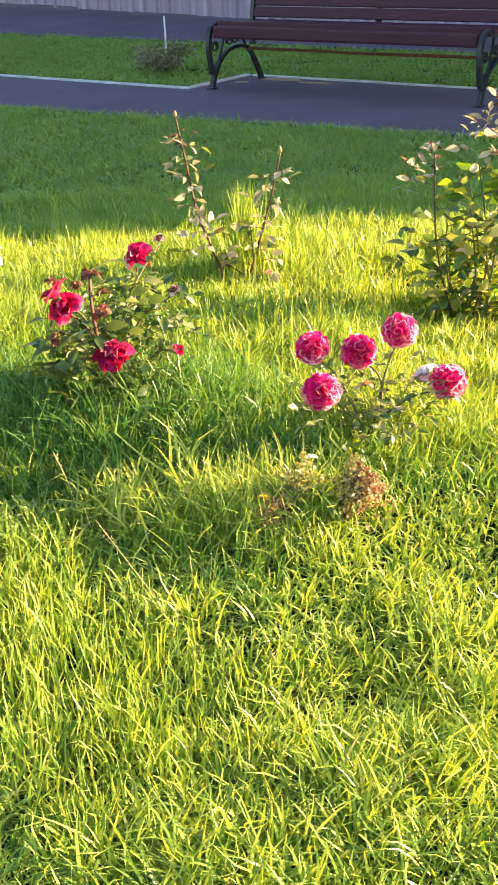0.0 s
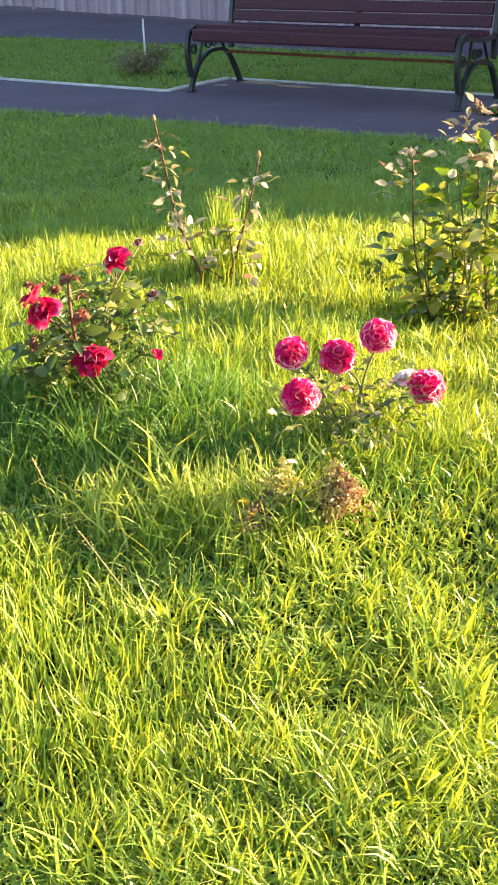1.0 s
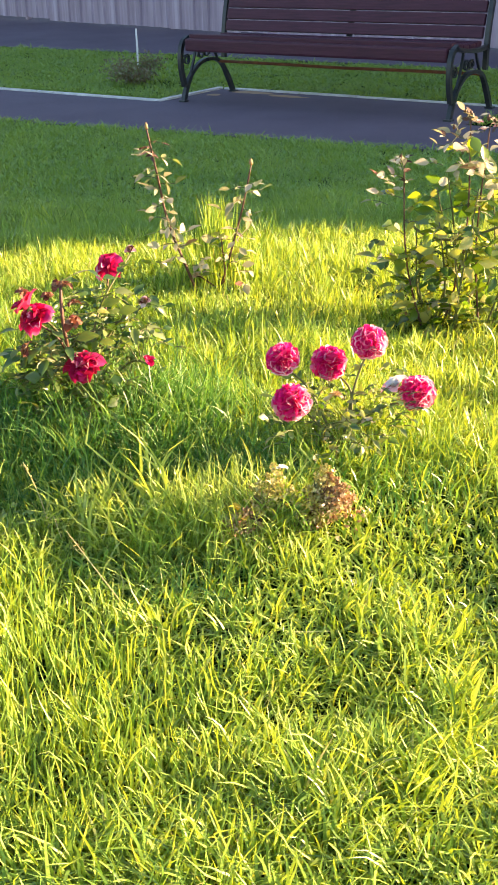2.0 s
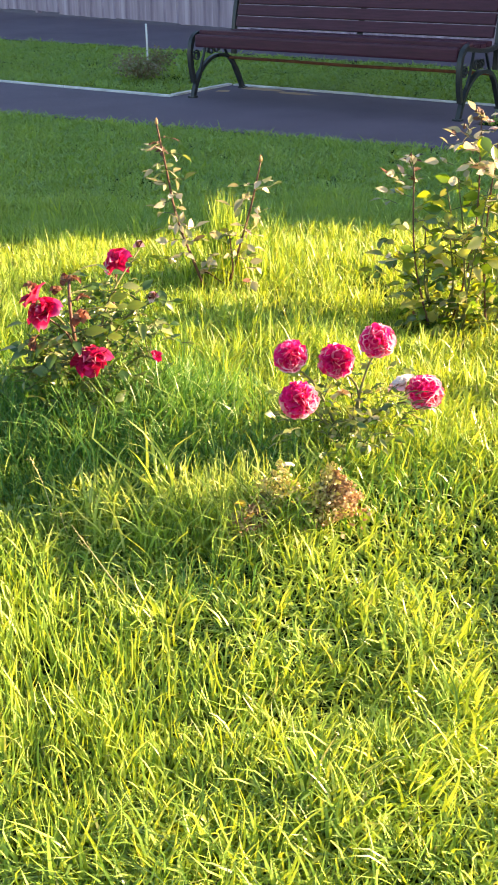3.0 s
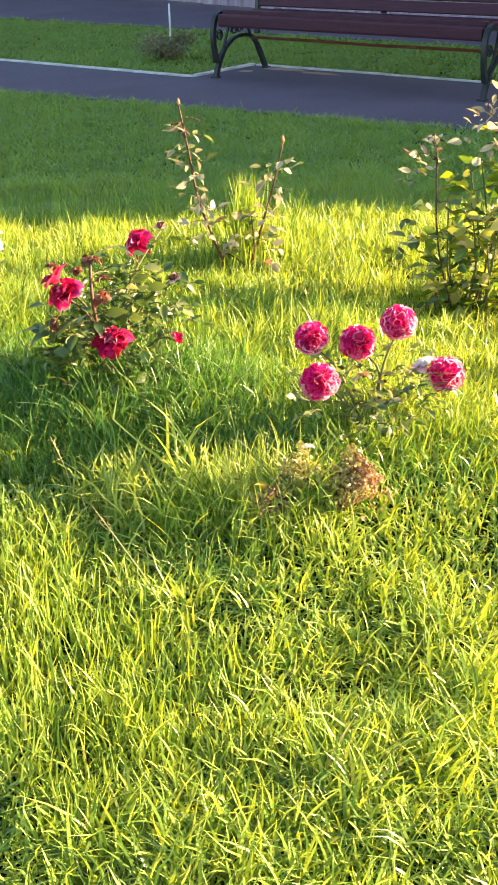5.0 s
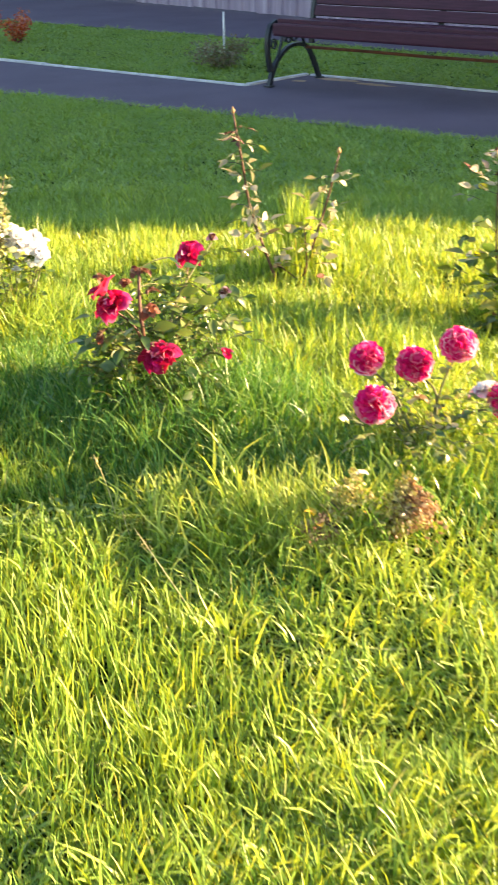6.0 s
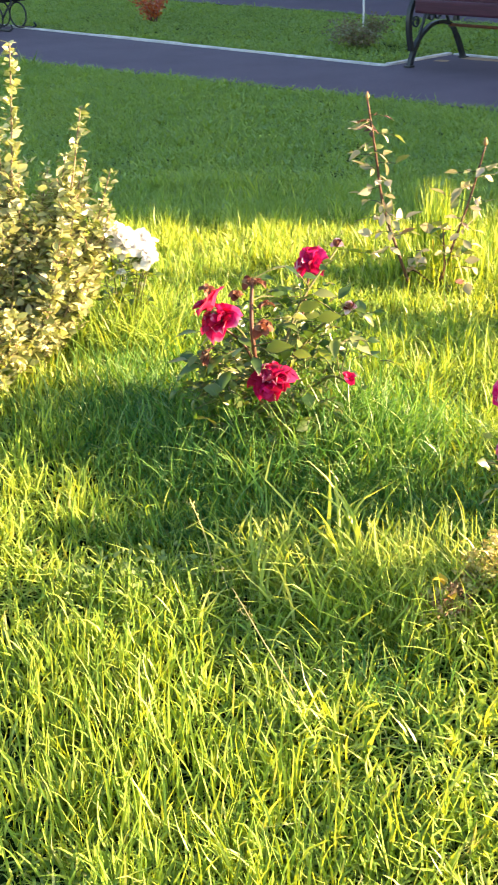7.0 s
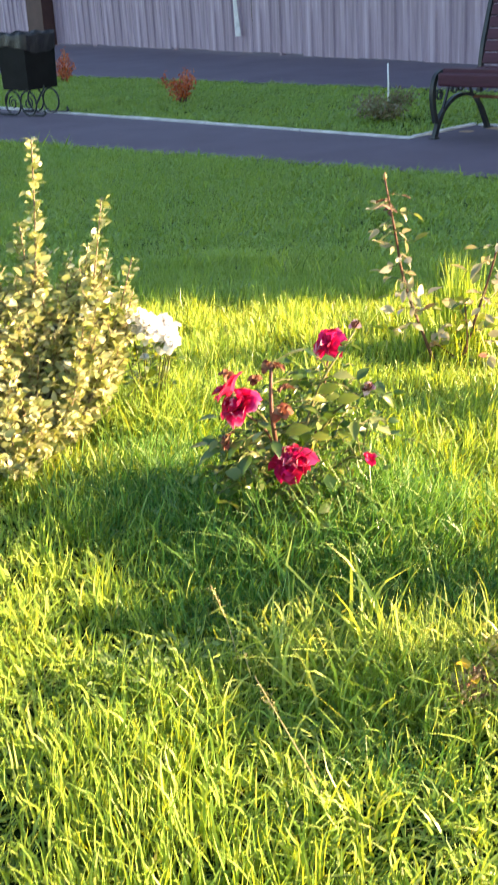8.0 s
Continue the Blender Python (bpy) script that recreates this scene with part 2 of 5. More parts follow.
def add_box(bm, x0, x1, y0, y1, z0, z1, bevel=0.0):
    b = bmesh.new()
    bmesh.ops.create_cube(b, size=1, matrix=Matrix.LocRotScale(((x0 + x1) / 2, (y0 + y1) / 2, (z0 + z1) / 2), None, (x1 - x0, y1 - y0, z1 - z0)))
    if bevel:
        bmesh.ops.bevel(b, geom=b.edges[:], offset=bevel, segments=2, profile=0.6, affect="EDGES")
    me = bpy.data.meshes.new("tmp")
    b.to_mesh(me)
    b.free()
    bm.from_mesh(me)
    bpy.data.meshes.remove(me)
    return bm


def tube(points, radii, sides=6):
    """Verts and faces of a round bar through the points."""
    pts = [Vector(p) for p in points]
    n = len(pts)
    if not hasattr(radii, "__len__"):
        radii = [radii] * n
    verts, faces = [], []
    side = None
    for i, p in enumerate(pts):
        d = (pts[min(i + 1, n - 1)] - pts[max(i - 1, 0)]).normalized()
        if side is None:
            side = d.cross(Vector((0.31, 0.95, 0.05)))
            if side.length < 0.1:
                side = d.cross(Vector((1, 0, 0)))
        side = (side - d * side.dot(d)).normalized()
        up = d.cross(side)
        for k in range(sides):
            a = 2 * math.pi * k / sides
            verts.append(p + (side * math.cos(a) + up * math.sin(a)) * radii[i])
    for i in range(n - 1):
        for k in range(sides):
            a, b = i * sides + k, i * sides + (k + 1) % sides
            faces.append((a, b, b + sides, a + sides))
    faces.append(tuple(range(sides))[::-1])
    faces.append(tuple((n - 1) * sides + k for k in range(sides)))
    return verts, faces


def bar(name, points, radii, mat, parent, sides=6, label=""):
    v, f = tube(points, radii, sides)
    return link(name, mesh_data(name, v, f, mat, True), parent, label)


def joined(chunks):
    verts, faces = [], []
    for v, f in chunks:
        o = len(verts)
        verts += list(v)
        faces += [tuple(i + o for i in g) for g in f]
    return verts, faces


def vnoise(x, y, scale, seed):
    """Smooth value noise, 0 to 1."""
    g = np.random.default_rng(seed).random((64, 64))
    u, v = x / scale + 200.0, y / scale + 200.0
    i, j = np.floor(u).astype(int), np.floor(v).astype(int)
    fu, fv = u - i, v - j
    fu, fv = fu * fu * (3 - 2 * fu), fv * fv * (3 - 2 * fv)
    a, b = g[i % 64, j % 64], g[(i + 1) % 64, j % 64]
    c, d = g[i % 64, (j + 1) % 64], g[(i + 1) % 64, (j + 1) % 64]
    return (a * (1 - fu) + b * fu) * (1 - fv) + (c * (1 - fu) + d * fu) * fv


# ---- the setting: ground, paths, kerbs, fence ----
PATH_Y1 = -0.07
PAD_X0, PAD_X1, PAD_Y = -0.20, 2.07, 0.66
FAR_Y0 = 2.45
FENCE_X, FENCE_Y, FENCE_TURN = -2.9, 4.45, -12.0   # the fence is turned aslant to the path to fit the camera's views


def lawn_edge(x):
    """Where the lawn meets the path, which narrows towards the bench."""
    return -1.10 + 0.104 * np.clip(x, -4.5, 5.0)


def fence_y(x):
    return FENCE_Y + (x - FENCE_X) * math.tan(radians(FENCE_TURN))


# bumps and dips added to shape shade and fit the view: x, y, height, half width
SHADE_BUMPS = ((4.00, -4.84, 0.025, 0.09), (3.97, -4.60, 0.055, 0.13), (3.42, -4.70, 0.050, 0.12), (3.56, -4.90, -0.045, 0.16), (2.98, -4.86, 0.018, 0.15), (3.70, -3.68, -0.060, 0.28),
            (3.76, -4.72, -0.012, 0.10), (3.30, -5.02, -0.030, 0.14), (4.30, -4.90, 0.015, 0.12), (4.12, -5.10, 0.025, 0.10))


def lift(x, y):
    """Height of the lawn: a low swell under the rose bed, shaped to fit the camera's view."""
    # distance from the camera's standpoint along its line of sight
    s = (x - 5.0) * -0.64 + (y + 6.35) * 0.77
    a = np.clip((s - 1.3) / 1.0, 0, 1)
    b = np.clip((s - 3.0) / 2.2, 0, 1)
    c = np.clip((-1.45 - y) / 0.8, 0, 1)
    small = 0.0
    for hx, hy, high, wide in SHADE_BUMPS:
        small = small + high * np.exp(-((x - hx) ** 2 + (y - hy) ** 2) / (2 * wide * wide))
    return small + 0.12 * a * a * (3 - 2 * a) * (1 - b * b * (3 - 2 * b)) * c * c * (3 - 2 * c)


def base_at(x, y):
    return (x, y, float(lift(x, y)))


def ground_sheet():
    far = [12, 20, 60, 200, 600]
    xs = np.array([-v for v in far[::-1]] + list(np.linspace(-6, 2.4, 50)) + list(np.linspace(2.45, 5.2, 56)) + list(np.linspace(5.3, 9, 24)) + far[0:])
    ys = np.array([-v for v in far[::-1]] + list(np.linspace(-9, -6, 25)) + list(np.linspace(-5.95, -3.5, 50)) + list(np.linspace(-3.4, -0.5, 25)) + [2, 5] + far)
    gx, gy = np.meshgrid(xs, ys)
    gz = lift(gx, gy) - 0.012
    n = len(xs)
    v = np.stack([gx.ravel(), gy.ravel(), gz.ravel()], 1)
    i, j = np.meshgrid(np.arange(n - 1), np.arange(len(ys) - 1))
    a = (j * n + i).ravel()
    return array_mesh("ground", v, np.stack([a, a + 1, a + n + 1, a + n], 1), np.zeros((0, 3), int), SHADE_SOIL)


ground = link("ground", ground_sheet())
tagged(ground, "near-black green soil, darkened for the shade between grass blades", "ground", kind="structure")
bm = add_box(bmesh.new(), -30, -4.5, lawn_edge(-4.5), PATH_Y1, -0.2, 0.0)
add_box(bm, -4.5, 5.0, 0, 1, -0.2, 0.0)
add_box(bm, 5.0, 14, lawn_edge(5.0), PATH_Y1, -0.2, 0.0)
for v in bm.verts:
    if v.co.y in (0.0, 1.0):
        v.co.y = PATH_Y1 if v.co.y == 1.0 else lawn_edge(v.co.x)
road = part("path", bm, ASPHALT, None)
tagged(road, "grey asphalt garden path in shade", "path", kind="structure")
pad = part("pavement_pad", add_box(bmesh.new(), PAD_X0, PAD_X1, PATH_Y1, PAD_Y, -0.2, 0.0), ASPHALT, None)
tagged(pad, "grey asphalt bay under the bench", "pavement", kind="structure")
far_path = part("far_path", add_box(bmesh.new(), -40, 6.5, FAR_Y0, 13.0, -0.2, 0.0), ASPHALT, None)
tagged(far_path, "grey asphalt path along the fence", "path", kind="structure")

kerb = tagged(new("kerb"), "narrow whitewashed concrete kerb beside the path", "kerb", kind="structure")


def kerb_run(x0, y0, x1, y1, step=1.0):
    n = max(1, round(math.hypot(x1 - x0, y1 - y0) / step))
    ang = math.atan2(y1 - y0, x1 - x0)
    ln = math.hypot(x1 - x0, y1 - y0) / n
    bm = add_box(bmesh.new(), 0.004, ln - 0.004, -0.020, 0.020, -0.15, 0.011, 0.003)
    me = bpy.data.meshes.new("kerb_stone")
    bm.to_mesh(me)
    bm.free()
    me.materials.append(KERB)
    for i in range(n):
        link("kerb_stone", me, kerb, "", pose(x0 + (x1 - x0) * i / n, y0 + (y1 - y0) * i / n, random.uniform(-0.004, 0.004), 0, 0,
                                              math.degrees(ang) + random.uniform(-0.4, 0.4)))


kerb_run(-14.0, PATH_Y1 + 0.03, PAD_X0 + 0.055, PATH_Y1 + 0.03)
kerb_run(PAD_X0 + 0.03, PATH_Y1 + 0.06, PAD_X0 + 0.03, PAD_Y, 0.7)
kerb_run(PAD_X0 + 0.06, PAD_Y, PAD_X1, PAD_Y, 1.0)


def fence():
    """Profiled sheets on a low dark strip; ribs every 24 cm."""
    f = tagged(new("fence"), "pale pinkish-grey profiled metal sheet fence in shade", "fence", kind="structure")
    pitch, ribs, depth = 0.24, 5, 0.020
    xs, ys = [], []
    for k in range(ribs):
        for px, py in ((0.0, 0.0), (0.12, 0.0), (0.14, -depth), (0.22, -depth)):
            xs.append(k * pitch + px)
            ys.append(py)
    xs.append(ribs * pitch)
    ys.append(0.0)
    n = len(xs)
    verts = [(x, y, z) for z in (0.03, 0.9, 2.0) for x, y in zip(xs, ys)] + [(x, y + 0.004, z) for z in (0.03, 0.9, 2.0) for x, y in zip(xs, ys)]
    faces = []
    for layer in (0, 3):
        for r in range(2):
            for i in range(n - 1):
                a = (layer + r) * n + i
                q = (a, a + 1, a + 1 + n, a + n)
                faces.append(q if layer == 0 else q[::-1])
    for i in range(n - 1):
        faces.append((i + 1, i, 3 * n + i, 3 * n + i + 1))
        faces.append((2 * n + i, 2 * n + i + 1, 5 * n + i + 1, 5 * n + i))
    me = mesh_data("sheet", verts, faces, FENCE)
    f.matrix_basis = pose(FENCE_X, FENCE_Y, 0, 0, 0, FENCE_TURN)
    x0, x1 = -31.0, 9.2
    x = x0
    while x < x1 - 1:
        link("sheet", me, f, "", pose(x, random.uniform(-0.006, 0.006), random.uniform(-0.02, 0.012), random.uniform(-0.4, 0.4), 0, 0))
        x += pitch * ribs + 0.002
    for z in (0.35, 1.6):
        part("rail", add_box(bmesh.new(), x0, x1, 0.02, 0.06, z, z + 0.06), FENCE, f)
    for i in range(14):
        part("fence_post", add_box(bmesh.new(), x0 + i * 3.0, x0 + 0.06 + i * 3.0, 0.062, 0.122, -0.1, 1.95), FENCE, f)


fence()

# unseen block, added so its corner throws the shade over path, bench and fence
shade_block = thing("shade_caster", (4.36, 6.52, 0), "unseen grey block added to cast the evening shade", "building")
part("wall", add_box(bmesh.new(), 0, 8.0, 0, 30, -0.2, 17.0), PLASTER, shade_block)
part("roof", add_box(bmesh.new(), 0, 8.0, 0, 30, 17.003, 17.3), PLASTER, shade_block)

# ---- bench ----
def scroll(cx, cz, r, turns, start, grow=0.35, n=26):
    pts = []
    for i in range(n):
        u = i / (n - 1)
        rr = r * (grow + (1 - grow) * u)
        a = start + turns * 2 * math.pi * (u - 1)
        pts.append((cx + rr * math.cos(a), cz + rr * math.sin(a)))
    return pts


def flat_bar(path, half_w, thick):
    """A bar of rectangular section along (y, z) points; half_w across x, thick in the plane."""
    verts, faces = [], []
    n = len(path)
    for i, (y, z) in enumerate(path):
        y0, z0 = path[max(i - 1, 0)]
        y1, z1 = path[min(i + 1, n - 1)]
        d = math.hypot(y1 - y0, z1 - z0) or 1
        ny, nz = -(z1 - z0) / d, (y1 - y0) / d
        t = thick[i] if hasattr(thick, "__len__") else thick
        for sx, s in ((-1, -1), (1, -1), (1, 1), (-1, 1)):
            verts.append((sx * half_w, y + ny * s * t / 2, z + nz * s * t / 2))
    for i in range(n - 1):
        for k in range(4):
            a, b = 4 * i + k, 4 * i + (k + 1) % 4
            faces.append((a, b, b + 4, a + 4))
    faces += [(3, 2, 1, 0), tuple(4 * (n - 1) + k for k in range(4))]
    return verts, faces


def curve_pts(keys, n=24):
    """A smooth line through a few plan points."""
    k = [Vector((a, b, 0)) for a, b in keys]
    out = []
    m = len(k) - 1
    for i in range(n + 1):
        u = i / n * m
        j = min(int(u), m - 1)
        f = u - j
        p0, p1, p2, p3 = k[max(j - 1, 0)], k[j], k[j + 1], k[min(j + 2, m)]
        p = 0.5 * ((2 * p1) + (p2 - p0) * f + (2 * p0 - 5 * p1 + 4 * p2 - p3) * f * f + (3 * p1 - p0 - 3 * p2 + p3) * f ** 3)
        out.append((p.x, p.y))
    return out


def bench():
    b = thing("park_bench", (0, 0, 0), "dark red-brown slatted park bench with black wrought iron sides", "bench")
    length = 1.946
    front_post = curve_pts([(0.015, 0.10), (-0.012, 0.20), (-0.016, 0.30), (0.012, 0.375), (0.07, 0.405)], 16)
    arch = curve_pts([(0.0, 0.0), (0.035, 0.085), (0.095, 0.170), (0.20, 0.234), (0.31, 0.246), (0.42, 0.218), (0.50, 0.12), (0.567, 0.0)], 30)
    back_post = curve_pts([(0.47, 0.24), (0.475, 0.36), (0.50, 0.52), (0.56, 0.72), (0.62, 0.90)], 14)
    rail = curve_pts([(0.05, 0.395), (0.20, 0.372), (0.36, 0.362), (0.485, 0.375)], 10)
    strut = curve_pts([(0.085, 0.175), (0.13, 0.27), (0.16, 0.37)], 6)
    strut2 = curve_pts([(0.40, 0.23), (0.36, 0.29), (0.32, 0.365)], 6)
    for x in (0.0, length):
        f = thing("side_frame", (x, 0, 0), "", "")
        f.parent = b
        f.matrix_basis = pose(x, 0, 0)
        for nm, path, w, t in (("front_leg", front_post, 0.014, 0.030), ("arch", arch, 0.014, [0.030 if i < 8 or i > 24 else 0.022 for i in range(31)]),
                               ("back_post", back_post, 0.014, 0.030), ("seat_rail", rail, 0.014, 0.024), ("strut", strut, 0.007, 0.012),
                               ("strut", strut2, 0.007, 0.012)):
            v, g = flat_bar(path, w, t)
            link(nm, mesh_data(nm, v, g, IRON), f)
        for path in (scroll(0.048, 0.265, 0.036, 1.6, 2.6), scroll(0.205, 0.288, 0.036, 1.5, 3.6), scroll(0.270, 0.290, 0.032, -1.4, -0.4)):
            v, g = flat_bar(path, 0.006, 0.008)
            link("scroll", mesh_data("scroll", v, g, IRON), f)
        v, g = tube([(0, 0.27, 0.243), (0.024 if x == 0 else -0.024, 0.27, 0.243)], 0.008, 8)
        link("bolt", mesh_data("bolt", v, g, IRON), f)
        part("foot", add_box(bmesh.new(), -0.026, 0.026, -0.024, 0.024, 0, 0.012, 0.003), IRON, f)
        part("foot", add_box(bmesh.new(), -0.026, 0.026, 0.545, 0.593, 0, 0.012, 0.003), IRON, f)
    x0, x1 = 0.028, length - 0.026
    # seat: a rounded front board, then slats
    part("seat_slat", add_box(bmesh.new(), x0, x1, -0.004, 0.036, 0.322, 0.402, 0.014), WOOD, b, "rounded front board")
    for i, (y, z) in enumerate([(0.085, 0.408), (0.170, 0.394), (0.255, 0.384), (0.340, 0.380), (0.425, 0.386)]):
        part("seat_slat", add_box(bmesh.new(), x0, x1, y - 0.036, y + 0.036, z - 0.014, z + 0.018, 0.006), WOOD, b)
    # backrest boards lean back
    for i in range(7):
        z = 0.450 + i * 0.072
        y = 0.478 + (z - 0.44) * 0.30
        s = part("back_slat", add_box(bmesh.new(), x0, x1, -0.014, 0.014, -0.0335, 0.0335, 0.005), WOOD, b)
        s.matrix_basis = pose(0, y - 0.006, z, -16.5, 0, 0)
    v, g = flat_bar([(0.50, 0.40), (0.535, 0.52), (0.60, 0.74), (0.65, 0.90)], 0.02, 0.012)
    mid = link("back_brace", mesh_data("back_brace", v, g, IRON), b)
    mid.matrix_basis = pose(length / 2, 0.012, 0)
    bar("stretcher", [(0.0, 0.40, 0.222), (0.5, 0.40, 0.221), (length / 2, 0.40, 0.217), (1.5, 0.40, 0.221), (length, 0.40, 0.222)], 0.010, RUST, b, 8,
        "thin rusty tie bar under the seat")


bench()


# ---- litter bin with scroll stand ----
def bin_stand():
    b = thing("litter_bin", (-4.26, -0.20, 0), "black sheet-metal litter bin on a wrought scroll stand", "bin", rz=8)
    w = 0.175
    bm = bmesh.new()
    lo, hi = 0.22, 0.66
    vs = []
    for z, r in ((lo, w * 0.94), (hi, w), (hi, w - 0.012), (lo + 0.02, w * 0.94 - 0.012)):
        vs.append([bm.verts.new((sx * r, sy * r, z)) for sx, sy in ((-1, -1), (1, -1), (1, 1), (-1, 1))])
    for a, c in zip(vs, vs[1:]):
        for k in range(4):
            bm.faces.new((a[k], a[(k + 1) % 4], c[(k + 1) % 4], c[k]))
    bm.faces.new(vs[0][::-1])
    bm.faces.new(vs[3])
    part("body", bm, BLACK_BIN, b)
    # crumpled bag folded over the rim
    rows, n = 6, 40
    verts, faces = [], []
    for r in range(rows):
        u = r / (rows - 1)
        for k in range(n):
            a = 2 * math.pi * k / n
            ca, sa = math.cos(a), math.sin(a)
            sq = 1 / max(abs(ca), abs(sa))
            rad = (w + 0.008) * sq * (1 - 0.06 * (1 - min(u * 2, 1))) + 0.006 * math.sin(9 * a + 4 * u)
            z = hi + 0.022 * math.sin(math.pi * min(1, 2.2 * u)) - (0.13 + 0.10 * max(0.0, ca) ** 2) * max(0, u - 0.35) + 0.008 * math.sin(7 * a + 1.3)
            verts.append((rad * ca, rad * sa, z))
    for r in range(rows - 1):
        for k in range(n):
            a, c = r * n + k, r * n + (k + 1) % n
            faces.append((a, c, c + n, a + n))
    link("bag", mesh_data("bag", verts, faces, BAG, True), b, "dark plastic bag folded over the rim")
    for s in (-1, 1):
        ring = [(0.10 * math.cos(a) + s * 0.10, 0.10 * math.sin(a) + 0.108) for a in [2 * math.pi * i / 28 for i in range(29)]]
        v, g = tube([(p[0], -0.13, p[1]) for p in ring], 0.008, 6)
        link("scroll", mesh_data("scroll", v, g, IRON, True), b)
        v, g = tube([(p[0], 0.13, p[1]) for p in ring], 0.008, 6)
        link("scroll", mesh_data("scroll", v, g, IRON, True), b)
        inner = scroll(s * 0.10, 0.108, 0.055, 1.3 * s, 1.5)
        v, g = tube([(p[0], -0.13, p[1]) for p in inner], 0.006, 5)
        link("scroll", mesh_data("scroll", v, g, IRON, True), b)
        bar("side_rod", [(s * 0.168, 0.0, 0.235), (s * 0.20, -0.02, 0.225), (s * 0.215, -0.08, 0.18), (s * 0.20, -0.13, 0.10)],
            0.008, IRON, b)
        bar("foot", [(s * 0.10, -0.13, 0.010), (s * 0.27, -0.13, 0.010), (s * 0.31, -0.13, 0.03), (s * 0.29, -0.13, 0.055)], 0.010, IRON, b)
        bar("foot", [(s * 0.10, 0.13, 0.010), (s * 0.27, 0.13, 0.010), (s * 0.31, 0.13, 0.03), (s * 0.29, 0.13, 0.055)], 0.010, IRON, b)
    bar("cross_bar", [(0, -0.14, 0.215), (0, 0.14, 0.215)], 0.010, IRON, b)


bin_stand()

# ---- post, stake and torn strip by the fence ----
post = part("gate_post", add_box(bmesh.new(), -14.55, -14.05, fence_y(-14.3) - 0.32, fence_y(-14.3) - 0.06, -0.1, 2.2, 0.01), BROWN_POST, None)
tagged(post, "broad brown painted post before the fence", "post")
stake = bar("stake", [(-1.325, 1.11, -0.05), (-1.322, 1.11, 0.2), (-1.327, 1.112, 0.345)], [0.008, 0.008, 0.007], WHITE_PAINT, None, 8)
tagged(stake, "thin white painted stake standing in the lawn", "stake")


def film_strip():
    n = 14
    verts, faces = [], []
    for i in range(n):
        u = i / (n - 1)
        z = 1.6 - 1.36 * u
        x = -7.67 + 0.09 * u ** 3 + 0.02 * math.sin(5 * u)
        w = 0.024 + 0.030 * u ** 3
        y = fence_y(-7.65) - 0.06 - 0.03 * math.sin(3 * u) ** 2 - 0.05 * u ** 4
        for s, dy in ((-1, 0.0), (0, -0.02), (1, 0.004)):
            verts.append((x + s * w, y + dy, z))
    for i in range(n - 1):
        for k in range(2):
            a = 3 * i + k
            faces.append((a, a + 1, a + 4, a + 3))
    verts += [(x, y + 0.003, z) for x, y, z in verts]
    m = 3 * n
    faces += [tuple(j + m for j in f[::-1]) for f in faces]
    ob = link("film_strip", mesh_data("film_strip", verts, faces, FILM, True))
    tagged(ob, "torn white film strip hanging down the fence", "strip")


film_strip()


# ---- leaves, blooms and canes ----
def leaf_mesh(name, mat, length=1.0, width=0.5, fold=0.12, droop=0.18):
    verts, faces = [], []
    prof = [0.04, 0.34, 0.48, 0.42, 0.24, 0.0]
    for i, h in enumerate(prof):
        u = i / 5
        z = -droop * u * u * length
        for s in (-1, 0, 1):
            verts.append((s * h * width, u * length, z + (abs(s) * fold * h * 2 * width)))
    for i in range(5):
        for k in range(2):
            a = 3 * i + k
            faces.append((a, a + 1, a + 4, a + 3))
    return mesh_data(name, verts, faces, mat, True)


def bloom_arrays(rng, radius, petals, ruffle=0.2, open_deg=80, flat=1.0, tight=8, wide=1.0):
    """Petals in a spiral from a tight heart to open outer ones; returns inner and outer petals apart."""
    groups = ([], [])
    for k in range(petals):
        u = k / (petals - 1)
        tilt = radians(tight + (open_deg - tight) * u ** 0.8) + rng.normal(0, 0.10)
        ln = radius * (0.75 + 0.35 * u) * rng.uniform(0.9, 1.1)
        w = radius * (0.28 + 0.36 * u) * wide
        az = k * 2.399 + rng.normal(0, 0.2)
        base = radius * 0.16 * u
        verts, faces = [], []
        nu, nv = 5, 5
        ph = rng.uniform(0, 6.28, 3)
        for j in range(nv):
            v = j / (nv - 1)
            for i in range(nu):
                s = 2 * i / (nu - 1) - 1
                wid = w * (0.35 + 0.65 * math.sin(math.pi * min(1, 0.15 + 0.62 * v))) * (1 - 0.25 * v ** 6)
                x = wid * s
                y = -0.55 * w * s * s * (1 - 0.4 * v) + ruffle * radius * (0.5 * v * math.sin(3 * s + ph[0]) * 0.5 + 0.35 * v ** 3 * math.sin(5 * s + ph[1]))
                z = ln * (v - 0.10 * v * s * s)
                roll = radius * 0.30 * (v ** 4) * (0.4 + u)
                y += roll
                # tilt outwards about x
                yy = y * math.cos(tilt) + z * math.sin(tilt) + base
                zz = (z * math.cos(tilt) - y * math.sin(tilt)) * flat
                verts.append((x * math.cos(az) - yy * math.sin(az), x * math.sin(az) + yy * math.cos(az), zz))
        for j in range(nv - 1):
            for i in range(nu - 1):
                a = j * nu + i
                faces.append((a, a + 1, a + nu + 1, a + nu))
        groups[0 if u < 0.72 else 1].append((verts, faces))
    return groups


